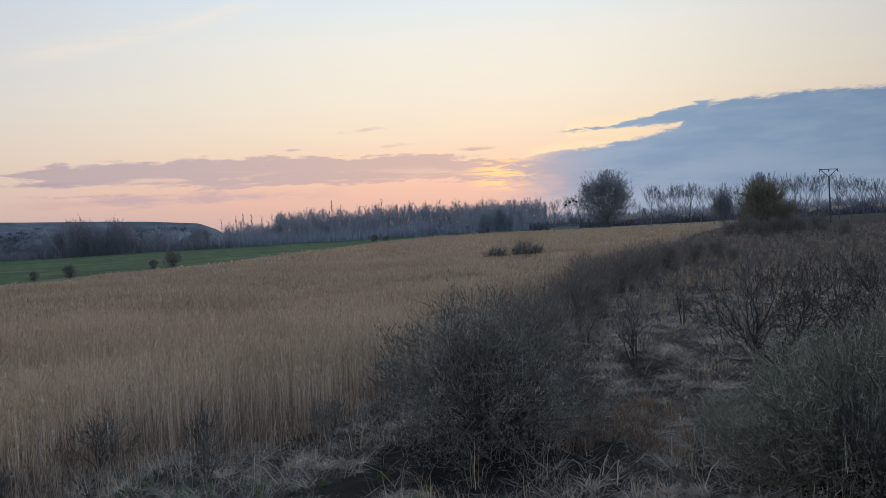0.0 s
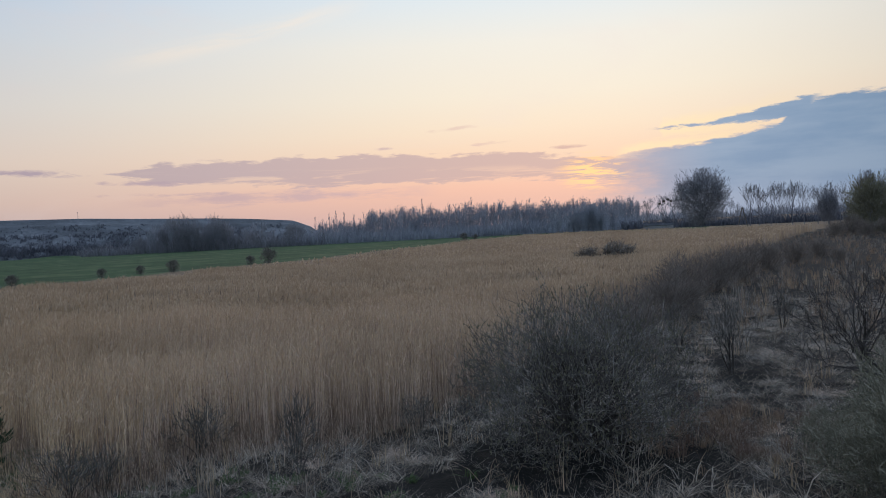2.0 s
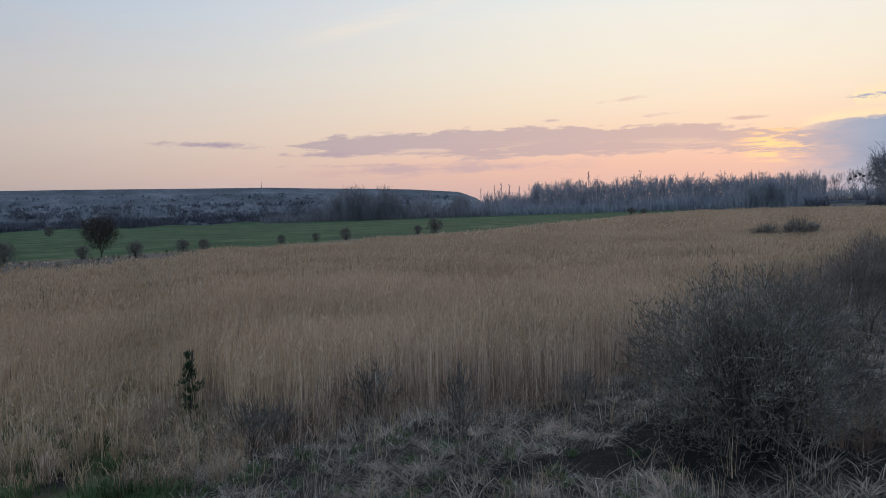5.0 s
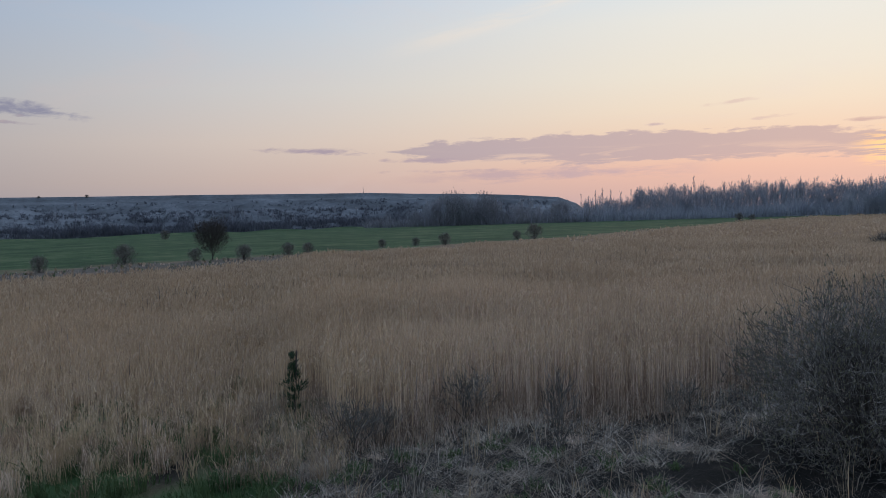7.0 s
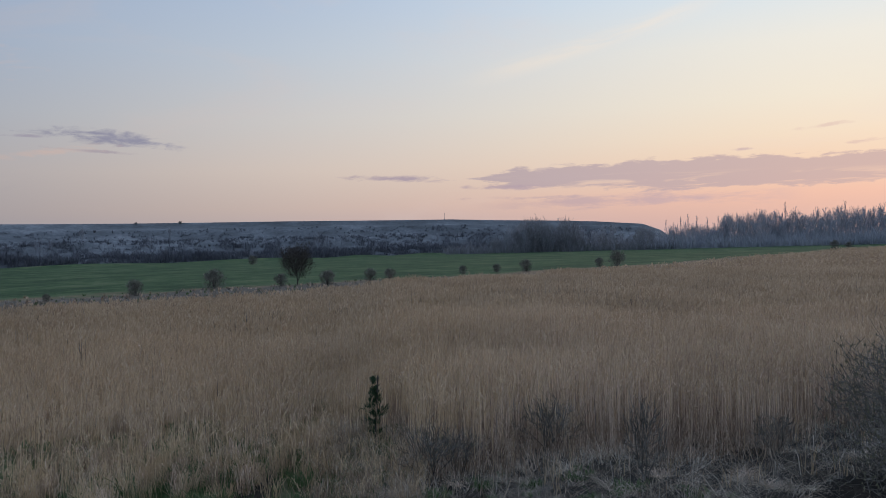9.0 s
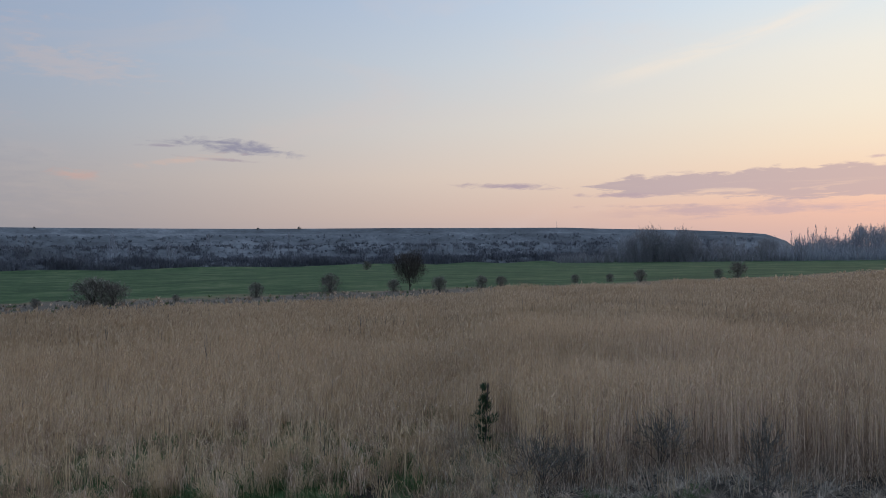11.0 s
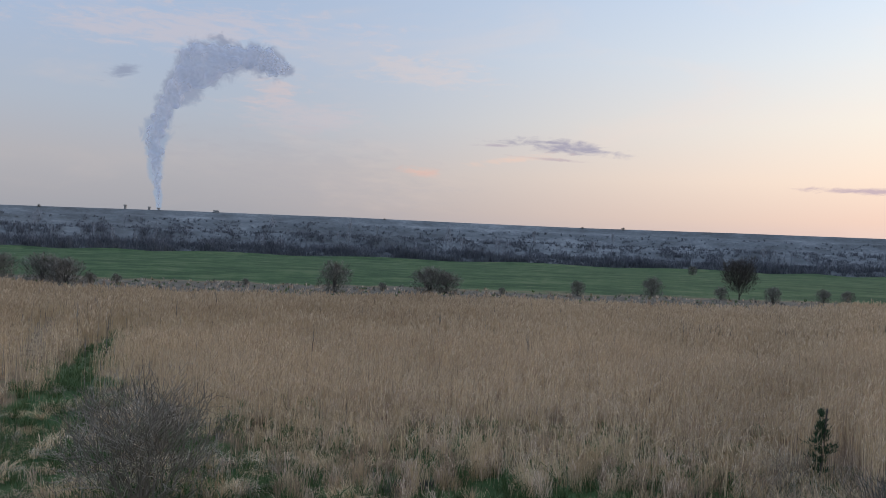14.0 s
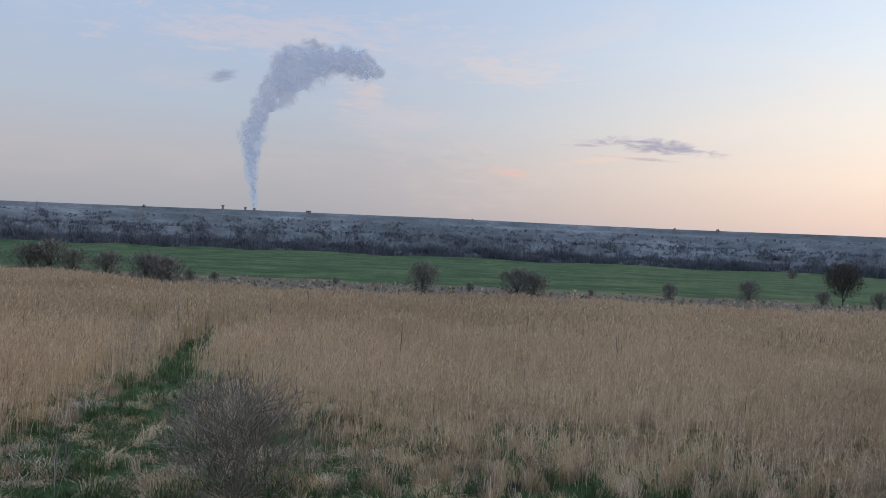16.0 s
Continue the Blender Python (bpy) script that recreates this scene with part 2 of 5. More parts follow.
n.tree.links.new(clear.outputs[0], both.inputs[0])
n.tree.links.new(shown.outputs[0], both.inputs[1])
n.tree.links.new(both.outputs[0], n.add("ShaderNodeOutputWorld").inputs["Surface"])

sun = new("sun", bpy.data.lights.new("sun", "SUN"))
sun.data.energy, sun.data.angle, sun.data.color = 0.5, radians(12.0), (1.0, 0.66, 0.42)
sun.matrix_world = look(facing(SUN_AZ, 5.0) * 100, (0, 0, 0))

# ---------------------------------------------------------------- materials


def material(name, stops, scale=1.0, fine=12.0, rough=0.85, island=0.35, bump=0.3, translucent=0.0, sheen=0.25):
    """A dull natural surface: colours run over two noises, and each loose piece is a little lighter or darker."""
    m = bpy.data.materials.new(name)
    m.use_nodes = True
    k = Nodes(m.node_tree)
    k.tree.nodes.clear()
    where = k.add("ShaderNodeTexCoord").outputs["Object"]
    a, b = k.noise(where, scale, 4.0, 0.6), k.noise(where, fine, 5.0, 0.65)
    f = k.math("ADD", k.math("MULTIPLY", a, 0.65), k.math("MULTIPLY", b, 0.35))
    f = k.span(f, 0.32, 0.68)
    piece = k.add("ShaderNodeNewGeometry").outputs["Random Per Island"]
    f = k.math("ADD", k.math("MULTIPLY", f, 1.0 - island), k.math("MULTIPLY", piece, island))
    step = 1.0 / max(1, len(stops) - 1)
    colour = k.ramp(f, [(i * step, tuple(c) + (1.0,)) for i, c in enumerate(stops)])
    relief = k.add("ShaderNodeBump", Strength=bump, Distance=0.02, Height=b)
    surf = k.add("ShaderNodeBsdfPrincipled", Base_Color=colour, Roughness=rough, Normal=relief.outputs[0])
    surf.inputs["Specular IOR Level"].default_value = sheen
    out = surf.outputs[0]
    if translucent:
        thin = k.add("ShaderNodeBsdfTranslucent", Color=colour)
        blend = k.add("ShaderNodeMixShader")
        blend.inputs[0].default_value = translucent
        k.tree.links.new(out, blend.inputs[1])
        k.tree.links.new(thin.outputs[0], blend.inputs[2])
        out = blend.outputs[0]
    k.tree.links.new(out, k.add("ShaderNodeOutputMaterial").inputs["Surface"])
    return m


REED = material("dry_reed", [(0.26, 0.18, 0.105), (0.52, 0.38, 0.232), (0.7, 0.54, 0.352), (0.9, 0.75, 0.54)], 0.05, 1.3, 0.7, 0.55, 0.1, 0.4)
REED_RED = material("russet_reed", [(0.25, 0.178, 0.132), (0.61, 0.47, 0.36), (0.9, 0.74, 0.585)], 0.15, 2.0, 0.7, 0.65, 0.1, 0.3)
REED_FIELD = material("reed_field", [(0.28, 0.195, 0.115), (0.44, 0.322, 0.195), (0.56, 0.428, 0.275), (0.73, 0.585, 0.395)], 0.07, 0.9, 0.75, 0.14, 0.1, 0.45)
FIELD_RED = material("russet_field", [(0.28, 0.206, 0.156), (0.44, 0.338, 0.26), (0.62, 0.494, 0.388)], 0.09, 0.9, 0.75, 0.16, 0.1, 0.4)
REED_DARK = material("dull_reed", [(0.21, 0.145, 0.1), (0.33, 0.24, 0.165), (0.45, 0.34, 0.245)], 0.1, 1.5, 0.8, 0.6, 0.1, 0.3)
PLUME = material("reed_plume", [(0.35, 0.253, 0.163), (0.5, 0.38, 0.257), (0.66, 0.525, 0.375)], 0.1, 1.5, 0.9, 0.6, 0.1, 0.2)
STRAW = material("bleached_straw", [(0.13, 0.1, 0.073), (0.36, 0.297, 0.228), (0.8, 0.715, 0.6)], 0.3, 3.0, 0.8, 0.6, 0.1, 0.15)
SEDGE = material("russet_sedge", [(0.12, 0.08, 0.058), (0.2, 0.14, 0.105), (0.3, 0.22, 0.17)], 0.3, 3.0, 0.8, 0.5, 0.1, 0.2)
GRASS = material("spring_grass", [(0.042, 0.072, 0.028), (0.082, 0.13, 0.05), (0.15, 0.19, 0.085)], 0.3, 3.0, 0.7, 0.5, 0.1, 0.25)
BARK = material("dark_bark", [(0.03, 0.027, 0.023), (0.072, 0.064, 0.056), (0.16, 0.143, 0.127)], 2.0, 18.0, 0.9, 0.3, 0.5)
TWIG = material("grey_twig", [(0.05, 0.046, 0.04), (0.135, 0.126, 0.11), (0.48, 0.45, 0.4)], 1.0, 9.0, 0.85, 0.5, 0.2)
TWIG_PALE = material("pale_twig", [(0.16, 0.138, 0.112), (0.31, 0.272, 0.226), (0.56, 0.505, 0.435)], 1.0, 9.0, 0.85, 0.5, 0.2)
TWIG_DRY = material("dry_brown_twig", [(0.12, 0.1, 0.08), (0.24, 0.205, 0.168), (0.46, 0.41, 0.345)], 1.0, 9.0, 0.85, 0.5, 0.2)
TWIG_GREEN = material("olive_twig", [(0.075, 0.071, 0.05), (0.19, 0.182, 0.13), (0.52, 0.495, 0.38)], 1.0, 9.0, 0.85, 0.5, 0.2)
BUD = material("catkin_bud", [(0.1, 0.095, 0.062), (0.19, 0.182, 0.12), (0.34, 0.325, 0.235)], 1.0, 9.0, 0.9, 0.5, 0.1)
# distance haze put into the bark colour: paler and bluer than near bark
HAZED_BARK = material("hazed_far_bark", [(0.22, 0.236, 0.272), (0.32, 0.34, 0.38), (0.43, 0.448, 0.485)], 0.3, 3.0, 0.95, 0.4, 0.1, 0.4)
TWIG_BROWN = material("brown_twig", [(0.11, 0.096, 0.083), (0.2, 0.175, 0.15), (0.34, 0.3, 0.262)], 1.0, 9.0, 0.9, 0.5, 0.2, 0.2)
# bark lifted towards blue-grey, with middle-distance haze mixed into its colour
HAZED_MID_BARK = material("hazed_mid_bark", [(0.15, 0.155, 0.172), (0.225, 0.231, 0.25), (0.32, 0.325, 0.342)], 0.3, 3.0, 0.95, 0.4, 0.1, 0.3)
# dark scrub lightened and blued, so haze over the heap is in its colour
HAZED_SCRUB = material("hazed_dark_scrub", [(0.09, 0.096, 0.115), (0.138, 0.146, 0.17), (0.2, 0.208, 0.235)], 0.3, 3.0, 0.95, 0.4, 0.1, 0.4)
BIRCH = material("birch_bark", [(0.25, 0.24, 0.23), (0.48, 0.46, 0.44), (0.6, 0.58, 0.55)], 1.5, 8.0, 0.8, 0.2, 0.2)
NEEDLE = material("conifer_needle", [(0.02, 0.04, 0.02), (0.038, 0.07, 0.034), (0.065, 0.1, 0.05)], 1.5, 9.0, 0.7, 0.5, 0.1)
WILLOW = material("budding_willow", [(0.14, 0.135, 0.09), (0.2, 0.193, 0.13), (0.28, 0.268, 0.18)], 0.2, 2.0, 0.9, 0.5, 0.1, 0.2)
CONCRETE = material("grey_concrete", [(0.2, 0.2, 0.2), (0.3, 0.3, 0.3), (0.38, 0.37, 0.36)], 0.5, 5.0, 0.85, 0.0, 0.2)
WOOD = material("weathered_wood", [(0.09, 0.075, 0.06), (0.15, 0.13, 0.11), (0.22, 0.2, 0.17)], 1.0, 8.0, 0.85, 0.0, 0.3)
STEEL = material("galvanised_steel", [(0.22, 0.23, 0.24), (0.3, 0.31, 0.32), (0.38, 0.39, 0.4)], 0.5, 5.0, 0.5, 0.0, 0.1)
DARK = material("weathered_dark_metal", [(0.05, 0.052, 0.056), (0.08, 0.082, 0.088), (0.12, 0.122, 0.13)], 0.5, 5.0, 0.7, 0.0, 0.1)
ROOF = material("roof_sheet", [(0.05, 0.053, 0.06), (0.07, 0.074, 0.082), (0.1, 0.104, 0.112)], 0.2, 2.0, 0.95, 0.0, 0.1, 0.0, 0.05)

# ---------------------------------------------------------------- mesh helpers


def build(name, verts, faces, mats, parent=None, label="", smooth=False, picks=None):
    """One mesh object from arrays; all faces have the same number of corners."""
    verts, faces = np.asarray(verts, dtype=np.float32).reshape(-1, 3), np.asarray(faces, dtype=np.int32)
    me = bpy.data.meshes.new(name)
    count, sides = faces.shape
    me.vertices.add(len(verts))
    me.vertices.foreach_set("co", verts.ravel())
    me.loops.add(count * sides)
    me.loops.foreach_set("vertex_index", faces.ravel())
    me.polygons.add(count)
    me.polygons.foreach_set("loop_start", np.arange(0, count * sides, sides, dtype=np.int32))
    for m in mats if isinstance(mats, (list, tuple)) else [mats]:
        me.materials.append(m)
    if picks is not None:
        me.polygons.foreach_set("material_index", np.asarray(picks, dtype=np.int32))
    me.polygons.foreach_set("use_smooth", np.full(count, smooth))
    me.update(calc_edges=True)
    me.validate()
    ob = new(name, me)
    ob.parent = parent
    if label:
        ob["label"] = label
    return ob


def part(name, bm, mat, parent, label=""):
    """Links a bmesh as one mesh under a thing."""
    me = bpy.data.meshes.new(name)
    bm.to_mesh(me)
    bm.free()
    me.materials.append(mat)
    ob = new(name, me)
    ob.parent = parent
    if label:
        ob["label"] = label
    return ob


def spot(az, d, z=0.0):
    a = radians(az)
    return Vector((-math.sin(a) * d, math.cos(a) * d, z))


def polar(x, y):
    return np.degrees(np.arctan2(-x, y)), np.hypot(x, y)


def step(x, a, b):
    f = np.clip((x - a) / (b - a), 0, 1)
    return f * f * (3 - 2 * f)


def waves(x, y, size, seed=0):
    """Smooth wandering values from about -1 to 1, with features of that size."""
    r = np.random.RandomState(seed)
    out = 0 * x
    for i in range(6):
        a, f = r.uniform(0, 2 * np.pi), r.uniform(0.6, 1.9) / size
        out = out + np.sin((x * np.cos(a) + y * np.sin(a)) * f * 2 * np.pi + r.uniform(0, 6.28))
    return out / 3.2


BANK_AZ = radians(35.0)


def height(x, y):
    """The ground: a flat valley floor, and the bank on which the camera stands."""
    s = -x * np.sin(BANK_AZ) + y * np.cos(BANK_AZ)
    bank = 4.4 * (1 - step(s, 1.2, 6.2))
    d = np.hypot(x, y)
    rough = waves(x, y, 7.0, 3) * 0.1 + waves(x, y, 2.2, 4) * 0.06
    a = np.degrees(np.arctan2(-x, y))
    dike = 1.3 * np.exp(-((d - line(a, HILL_FOOT) + 26) / 4.5) ** 2) * step(a, 12, 22)
    return bank + dike + rough * np.clip(1.2 - d / 150, 0, 1)


def line(az, points):
    points = sorted(points)
    return np.interp(az, [p[0] for p in points], [p[1] for p in points])


# edges of the reed bed, by azimuth: where it begins and where it ends
NEAR_EDGE = [(-40, 900), (-22, 500), (-20, 330), (-18, 240), (-15, 140), (-11, 88), (-7, 62), (-3, 46), (1, 37), (4.4, 30), (8.5, 27.4), (16, 25.4),
             (25, 24.6), (30, 23.6), (33, 23.2), (34.5, 27), (38.0, 26.5), (40, 22.6), (50, 22.4), (60, 22.4), (70, 23), (76, 25), (80, 30), (84, 34), (88, 32),
             (90, 27), (96, 22), (110, 20)]
FAR_EDGE = [(-40, 230), (-20, 235), (-12, 255), (-6, 290), (0, 290), (4, 245), (7.7, 190), (10, 170), (15, 131), (22, 110), (26.6, 98), (31, 93), (38, 88),
            (45, 86), (55, 82), (64, 79), (82, 79), (87, 81), (92, 100), (110, 110)]
GREEN_EDGE = [(-40, 265), (-20, 265), (-12, 285), (-6, 320), (0, 345), (4, 330), (8, 270), (15, 198), (22, 168), (31, 147), (45, 130), (55, 125), (78, 126), (84, 124), (92, 140), (110, 150)]
HILL_FOOT = [(10, 540), (17, 530), (22, 515), (40, 470), (60, 450), (80, 430), (97, 400), (115, 380)]
RIDGE = [(14.5, -0.6), (16.0, 0.55), (17.2, 1.02), (20.5, 1.3), (23, 1.43), (27.5, 1.6), (30.5, 1.74), (42, 1.9), (53, 1.95), (62, 2.03), (68, 2.08), (80, 2.0),
         (97, 1.68), (115, 1.4)]


def trough(x, y, a, d):
    """A green gap behind the front clumps."""
    return np.exp(-((d - 26.3 - 1.5 * waves(x, y, 5, 46)) / 1.7) ** 2) * step(a, 36, 39) * (1 - step(a, 60, 70)) * np.clip(0.75 + 0.6 * waves(x, y, 2.3, 45), 0, 1)


def path_gap(x, y):
    """How far into the green path a place lies (1 in its middle)."""
    a, d = polar(x, y)
    mid = np.interp(d, [17, 21, 27, 34, 45, 55, 62], [94.5, 92.6, 89.8, 86.6, 84.6, 82.9, 82.0])
    half = np.interp(d, [17, 21, 27, 34, 45, 55, 62], [4.5, 3.8, 3.4, 2.6, 1.3, 0.7, 0.0])
    half = half * (0.8 + 0.55 * waves(x, y, 5, 77))
    return np.clip(1.3 - np.abs(np.radians(a - mid) * d) / np.maximum(half, 0.01), 0, 1)


def zones(x, y):
    """Share of green, straw, mud and pale rubble grass on the ground."""
    a, d = polar(x, y)
    near, far, foot = line(a, NEAR_EDGE), line(a, FAR_EDGE), line(a, HILL_FOOT)
    lawn = line(a, GREEN_EDGE) + 4 * waves(x, y, 9, 5) + 5 * waves(x, y, 31, 9)
    green = step(d, lawn - 8, lawn + 12) * (1 - step(d, foot + 4, foot + 14)) * step(a, -16, -8)
    green = np.maximum(green, path_gap(x, y))
    front = step(a, 34, 42) * (1 - step(d, 22, 30 + 3 * step(a, 62, 70)))
    front = np.maximum(front, 1.6 * step(a, 62, 70) * (1 - step(d, 23, 27)))
    patch = np.clip(np.exp(-((a - 36.4) / 2.2) ** 2 - ((d - 23) / 3.0) ** 2) * 0.75, 0, 1)
    green = np.clip(np.maximum(np.maximum(green, front * np.clip(0.8 + waves(x, y, 4, 6) * 0.6, 0, 1)), patch), 0, 1)
    green = np.maximum(green, 0.85 * trough(x, y, a, d))
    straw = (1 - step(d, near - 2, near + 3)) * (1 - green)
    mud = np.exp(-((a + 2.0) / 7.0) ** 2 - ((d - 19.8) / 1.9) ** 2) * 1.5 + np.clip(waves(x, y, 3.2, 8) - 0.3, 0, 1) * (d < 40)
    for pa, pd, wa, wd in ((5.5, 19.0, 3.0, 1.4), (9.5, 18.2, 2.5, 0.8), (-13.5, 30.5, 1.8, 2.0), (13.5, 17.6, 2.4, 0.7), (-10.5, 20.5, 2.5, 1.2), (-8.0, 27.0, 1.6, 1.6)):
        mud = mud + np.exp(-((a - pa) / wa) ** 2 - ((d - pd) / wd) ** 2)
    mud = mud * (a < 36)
    bank = step(d, far + 3, far + 12) * (1 - step(d, lawn - 4, lawn + 3)) * step(a, 20, 50)
    return green, straw, np.clip(mud, 0, 1), bank


# ---------------------------------------------------------------- ground, one sheet to the horizon
def ground_material():
    m = bpy.data.materials.new("valley_ground")
    m.use_nodes = True
    k = Nodes(m.node_tree)
    k.tree.nodes.clear()
    where = k.add("ShaderNodeTexCoord").outputs["Object"]
    small, mid, wide = k.noise(where, 9.0, 6.0, 0.7), k.noise(where, 0.9, 5.0, 0.65), k.noise(where, 0.06, 4.0, 0.6)
    f = k.math("ADD", k.math("MULTIPLY", small, 0.45), k.math("MULTIPLY", mid, 0.55))
    soil = k.ramp(k.span(f, 0.3, 0.7), [(0, (0.09, 0.06, 0.04, 1)), (0.5, (0.19, 0.135, 0.085, 1)), (1, (0.3, 0.22, 0.14, 1))])
    patchy = k.noise(where, 0.22, 5.0, 0.7, 0.3)
    grass = k.ramp(k.span(k.math("ADD", k.math("MULTIPLY", wide, 0.45), k.math("ADD", k.math("MULTIPLY", patchy, 0.4), k.math("MULTIPLY", mid, 0.15))), 0.41, 0.6),
                   [(0, (0.022, 0.05, 0.017, 1)), (0.45, (0.038, 0.077, 0.027, 1)), (0.78, (0.058, 0.098, 0.037, 1)), (1, (0.092, 0.118, 0.054, 1))])
    # near-black ground that shows through the gaps in the straw
    under_straw = k.ramp(k.span(f, 0.3, 0.7), [(0, (0.008, 0.0075, 0.007, 1)), (0.55, (0.025, 0.021, 0.017, 1)), (1, (0.085, 0.07, 0.055, 1))])
    # wet peat, darkened past its own tone to paint in shade under the shrub
    shaded_peat = k.ramp(k.span(f, 0.3, 0.7), [(0, (0.004, 0.004, 0.004, 1)), (0.6, (0.013, 0.012, 0.01, 1)), (1, (0.04, 0.034, 0.028, 1))])
    pale = k.ramp(k.span(f, 0.3, 0.7), [(0, (0.04, 0.034, 0.026, 1)), (0.5, (0.11, 0.092, 0.07, 1)), (1, (0.24, 0.21, 0.17, 1))])
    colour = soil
    for name, other in (("straw", under_straw), ("green", grass), ("rubble", pale), ("mud", shaded_peat)):
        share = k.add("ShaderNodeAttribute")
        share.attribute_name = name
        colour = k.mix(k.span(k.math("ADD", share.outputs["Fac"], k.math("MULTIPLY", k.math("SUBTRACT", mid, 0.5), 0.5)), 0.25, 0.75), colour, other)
    relief = k.add("ShaderNodeBump", Strength=0.7, Distance=0.12, Height=f)
    surf = k.add("ShaderNodeBsdfPrincipled", Base_Color=colour, Roughness=0.92, Normal=relief.outputs[0])
    surf.inputs["Specular IOR Level"].default_value = 0.15
    k.tree.links.new(surf.outputs[0], k.add("ShaderNodeOutputMaterial").inputs["Surface"])
    return m


def make_ground():
    angles = np.radians(np.concatenate([np.arange(-50, 118, 0.7), np.arange(118, 310, 6.0)]))
    rings = np.concatenate([[0.001], np.arange(1.5, 60, 0.75), np.geomspace(60, 600, 90), np.geomspace(640, 4600, 24)])
    A, D = np.meshgrid(angles, rings)
    x, y = -np.sin(A) * D, np.cos(A) * D
    x = x + 0.37 * np.exp(-D * 2)
    z = height(x, y)
    verts = np.stack([x, y, z], -1).reshape(-1, 3)
    na, nr = len(angles), len(rings)
    i, j = np.meshgrid(np.arange(na), np.arange(nr - 1))
    k = (i + 1) % na
    faces = np.stack([j * na + i, (j + 1) * na + i, (j + 1) * na + k, j * na + k], -1).reshape(-1, 4)[:, ::-1]
    ob = build("ground", verts, faces, ground_material(), smooth=True)
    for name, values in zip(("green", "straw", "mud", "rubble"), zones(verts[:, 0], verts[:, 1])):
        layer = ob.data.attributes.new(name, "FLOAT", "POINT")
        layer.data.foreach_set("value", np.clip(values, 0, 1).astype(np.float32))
    tagged(ob, "flat wet valley floor with green meadow and bleached straw", "ground", kind="structure")


make_ground()

# ---------------------------------------------------------------- spoil heap


def hill_material():
    m = bpy.data.materials.new("ash_heap")
    m.use_nodes = True
    k = Nodes(m.node_tree)
    k.tree.nodes.clear()
    where = k.add("ShaderNodeTexCoord").outputs["Object"]
    tall = k.add("ShaderNodeMapping", Vector=where)
    tall.inputs["Scale"].default_value = (1.0, 1.0, 4.0)
    big, mid, small = k.noise(tall.outputs[0], 0.012, 5.0, 0.6), k.noise(tall.outputs[0], 0.06, 6.0, 0.7), k.noise(where, 0.5, 5.0, 0.7)
    f = k.math("ADD", k.math("MULTIPLY", big, 0.4), k.math("ADD", k.math("MULTIPLY", mid, 0.4), k.math("MULTIPLY", small, 0.2)))
    colour = k.ramp(k.span(f, 0.34, 0.66), [(0, (0.075, 0.08, 0.086, 1)), (0.35, (0.115, 0.125, 0.135, 1)), (0.65, (0.15, 0.164, 0.178, 1)), (1, (0.25, 0.265, 0.28, 1))])
    surf = k.add("ShaderNodeBsdfPrincipled", Base_Color=colour, Roughness=0.95)
    surf.inputs["Specular IOR Level"].default_value = 0.1
    k.tree.links.new(surf.outputs[0], k.add("ShaderNodeOutputMaterial").inputs["Surface"])
    return m


def hill_point(a, f):
    """A place on the heap: azimuth a, f from 0 at its foot to 1 at the crest."""
    foot = line(a, HILL_FOOT)
    crest = foot + 75
    top = 6.0 + crest * np.tan(np.radians(line(a, RIDGE)))
    top = np.maximum(top, -0.5)
    d = foot + 75 * f
    bench = f + 0.05 * np.sin(f * 2 * np.pi * 3)
    x, y = -np.sin(np.radians(a)) * d, np.cos(np.radians(a)) * d
    z = top * bench + (waves(x, y, 30, 11) * 0.5 + waves(x, y, 11, 12) * 0.35) * np.sin(np.clip(f, 0, 1) * np.pi)
    return x, y, z


def make_hill():
    az_list = np.arange(14.5, 118, 0.25)
    f_list = np.concatenate([np.linspace(-0.04, 1, 28), [1.3, 2.5, 4.0, 5.2]])
    A, F = np.meshgrid(az_list, f_list)
    x, y, z = hill_point(A, np.minimum(F, 1))
    far = np.maximum(F - 1, 0) * 75
    x, y = x - np.sin(np.radians(A)) * far, y + np.cos(np.radians(A)) * far
    z = np.where(F > 1, z + 0.15 * np.sin(A * 1.3), z)
    z = np.where(F < 0, -1.0, z)
    z = np.where(F > 5, -1.0, z)
    na, nf = len(az_list), len(f_list)
    i, j = np.meshgrid(np.arange(na - 1), np.arange(nf - 1))
    faces = np.stack([j * na + i, j * na + i + 1, (j + 1) * na + i + 1, (j + 1) * na + i], -1).reshape(-1, 4)
    ob = build("hill", np.stack([x, y, z], -1), faces, hill_material(), smooth=True)
    tagged(ob, "long flat-topped grey spoil heap with benched slopes", "hill", kind="structure")


make_hill()

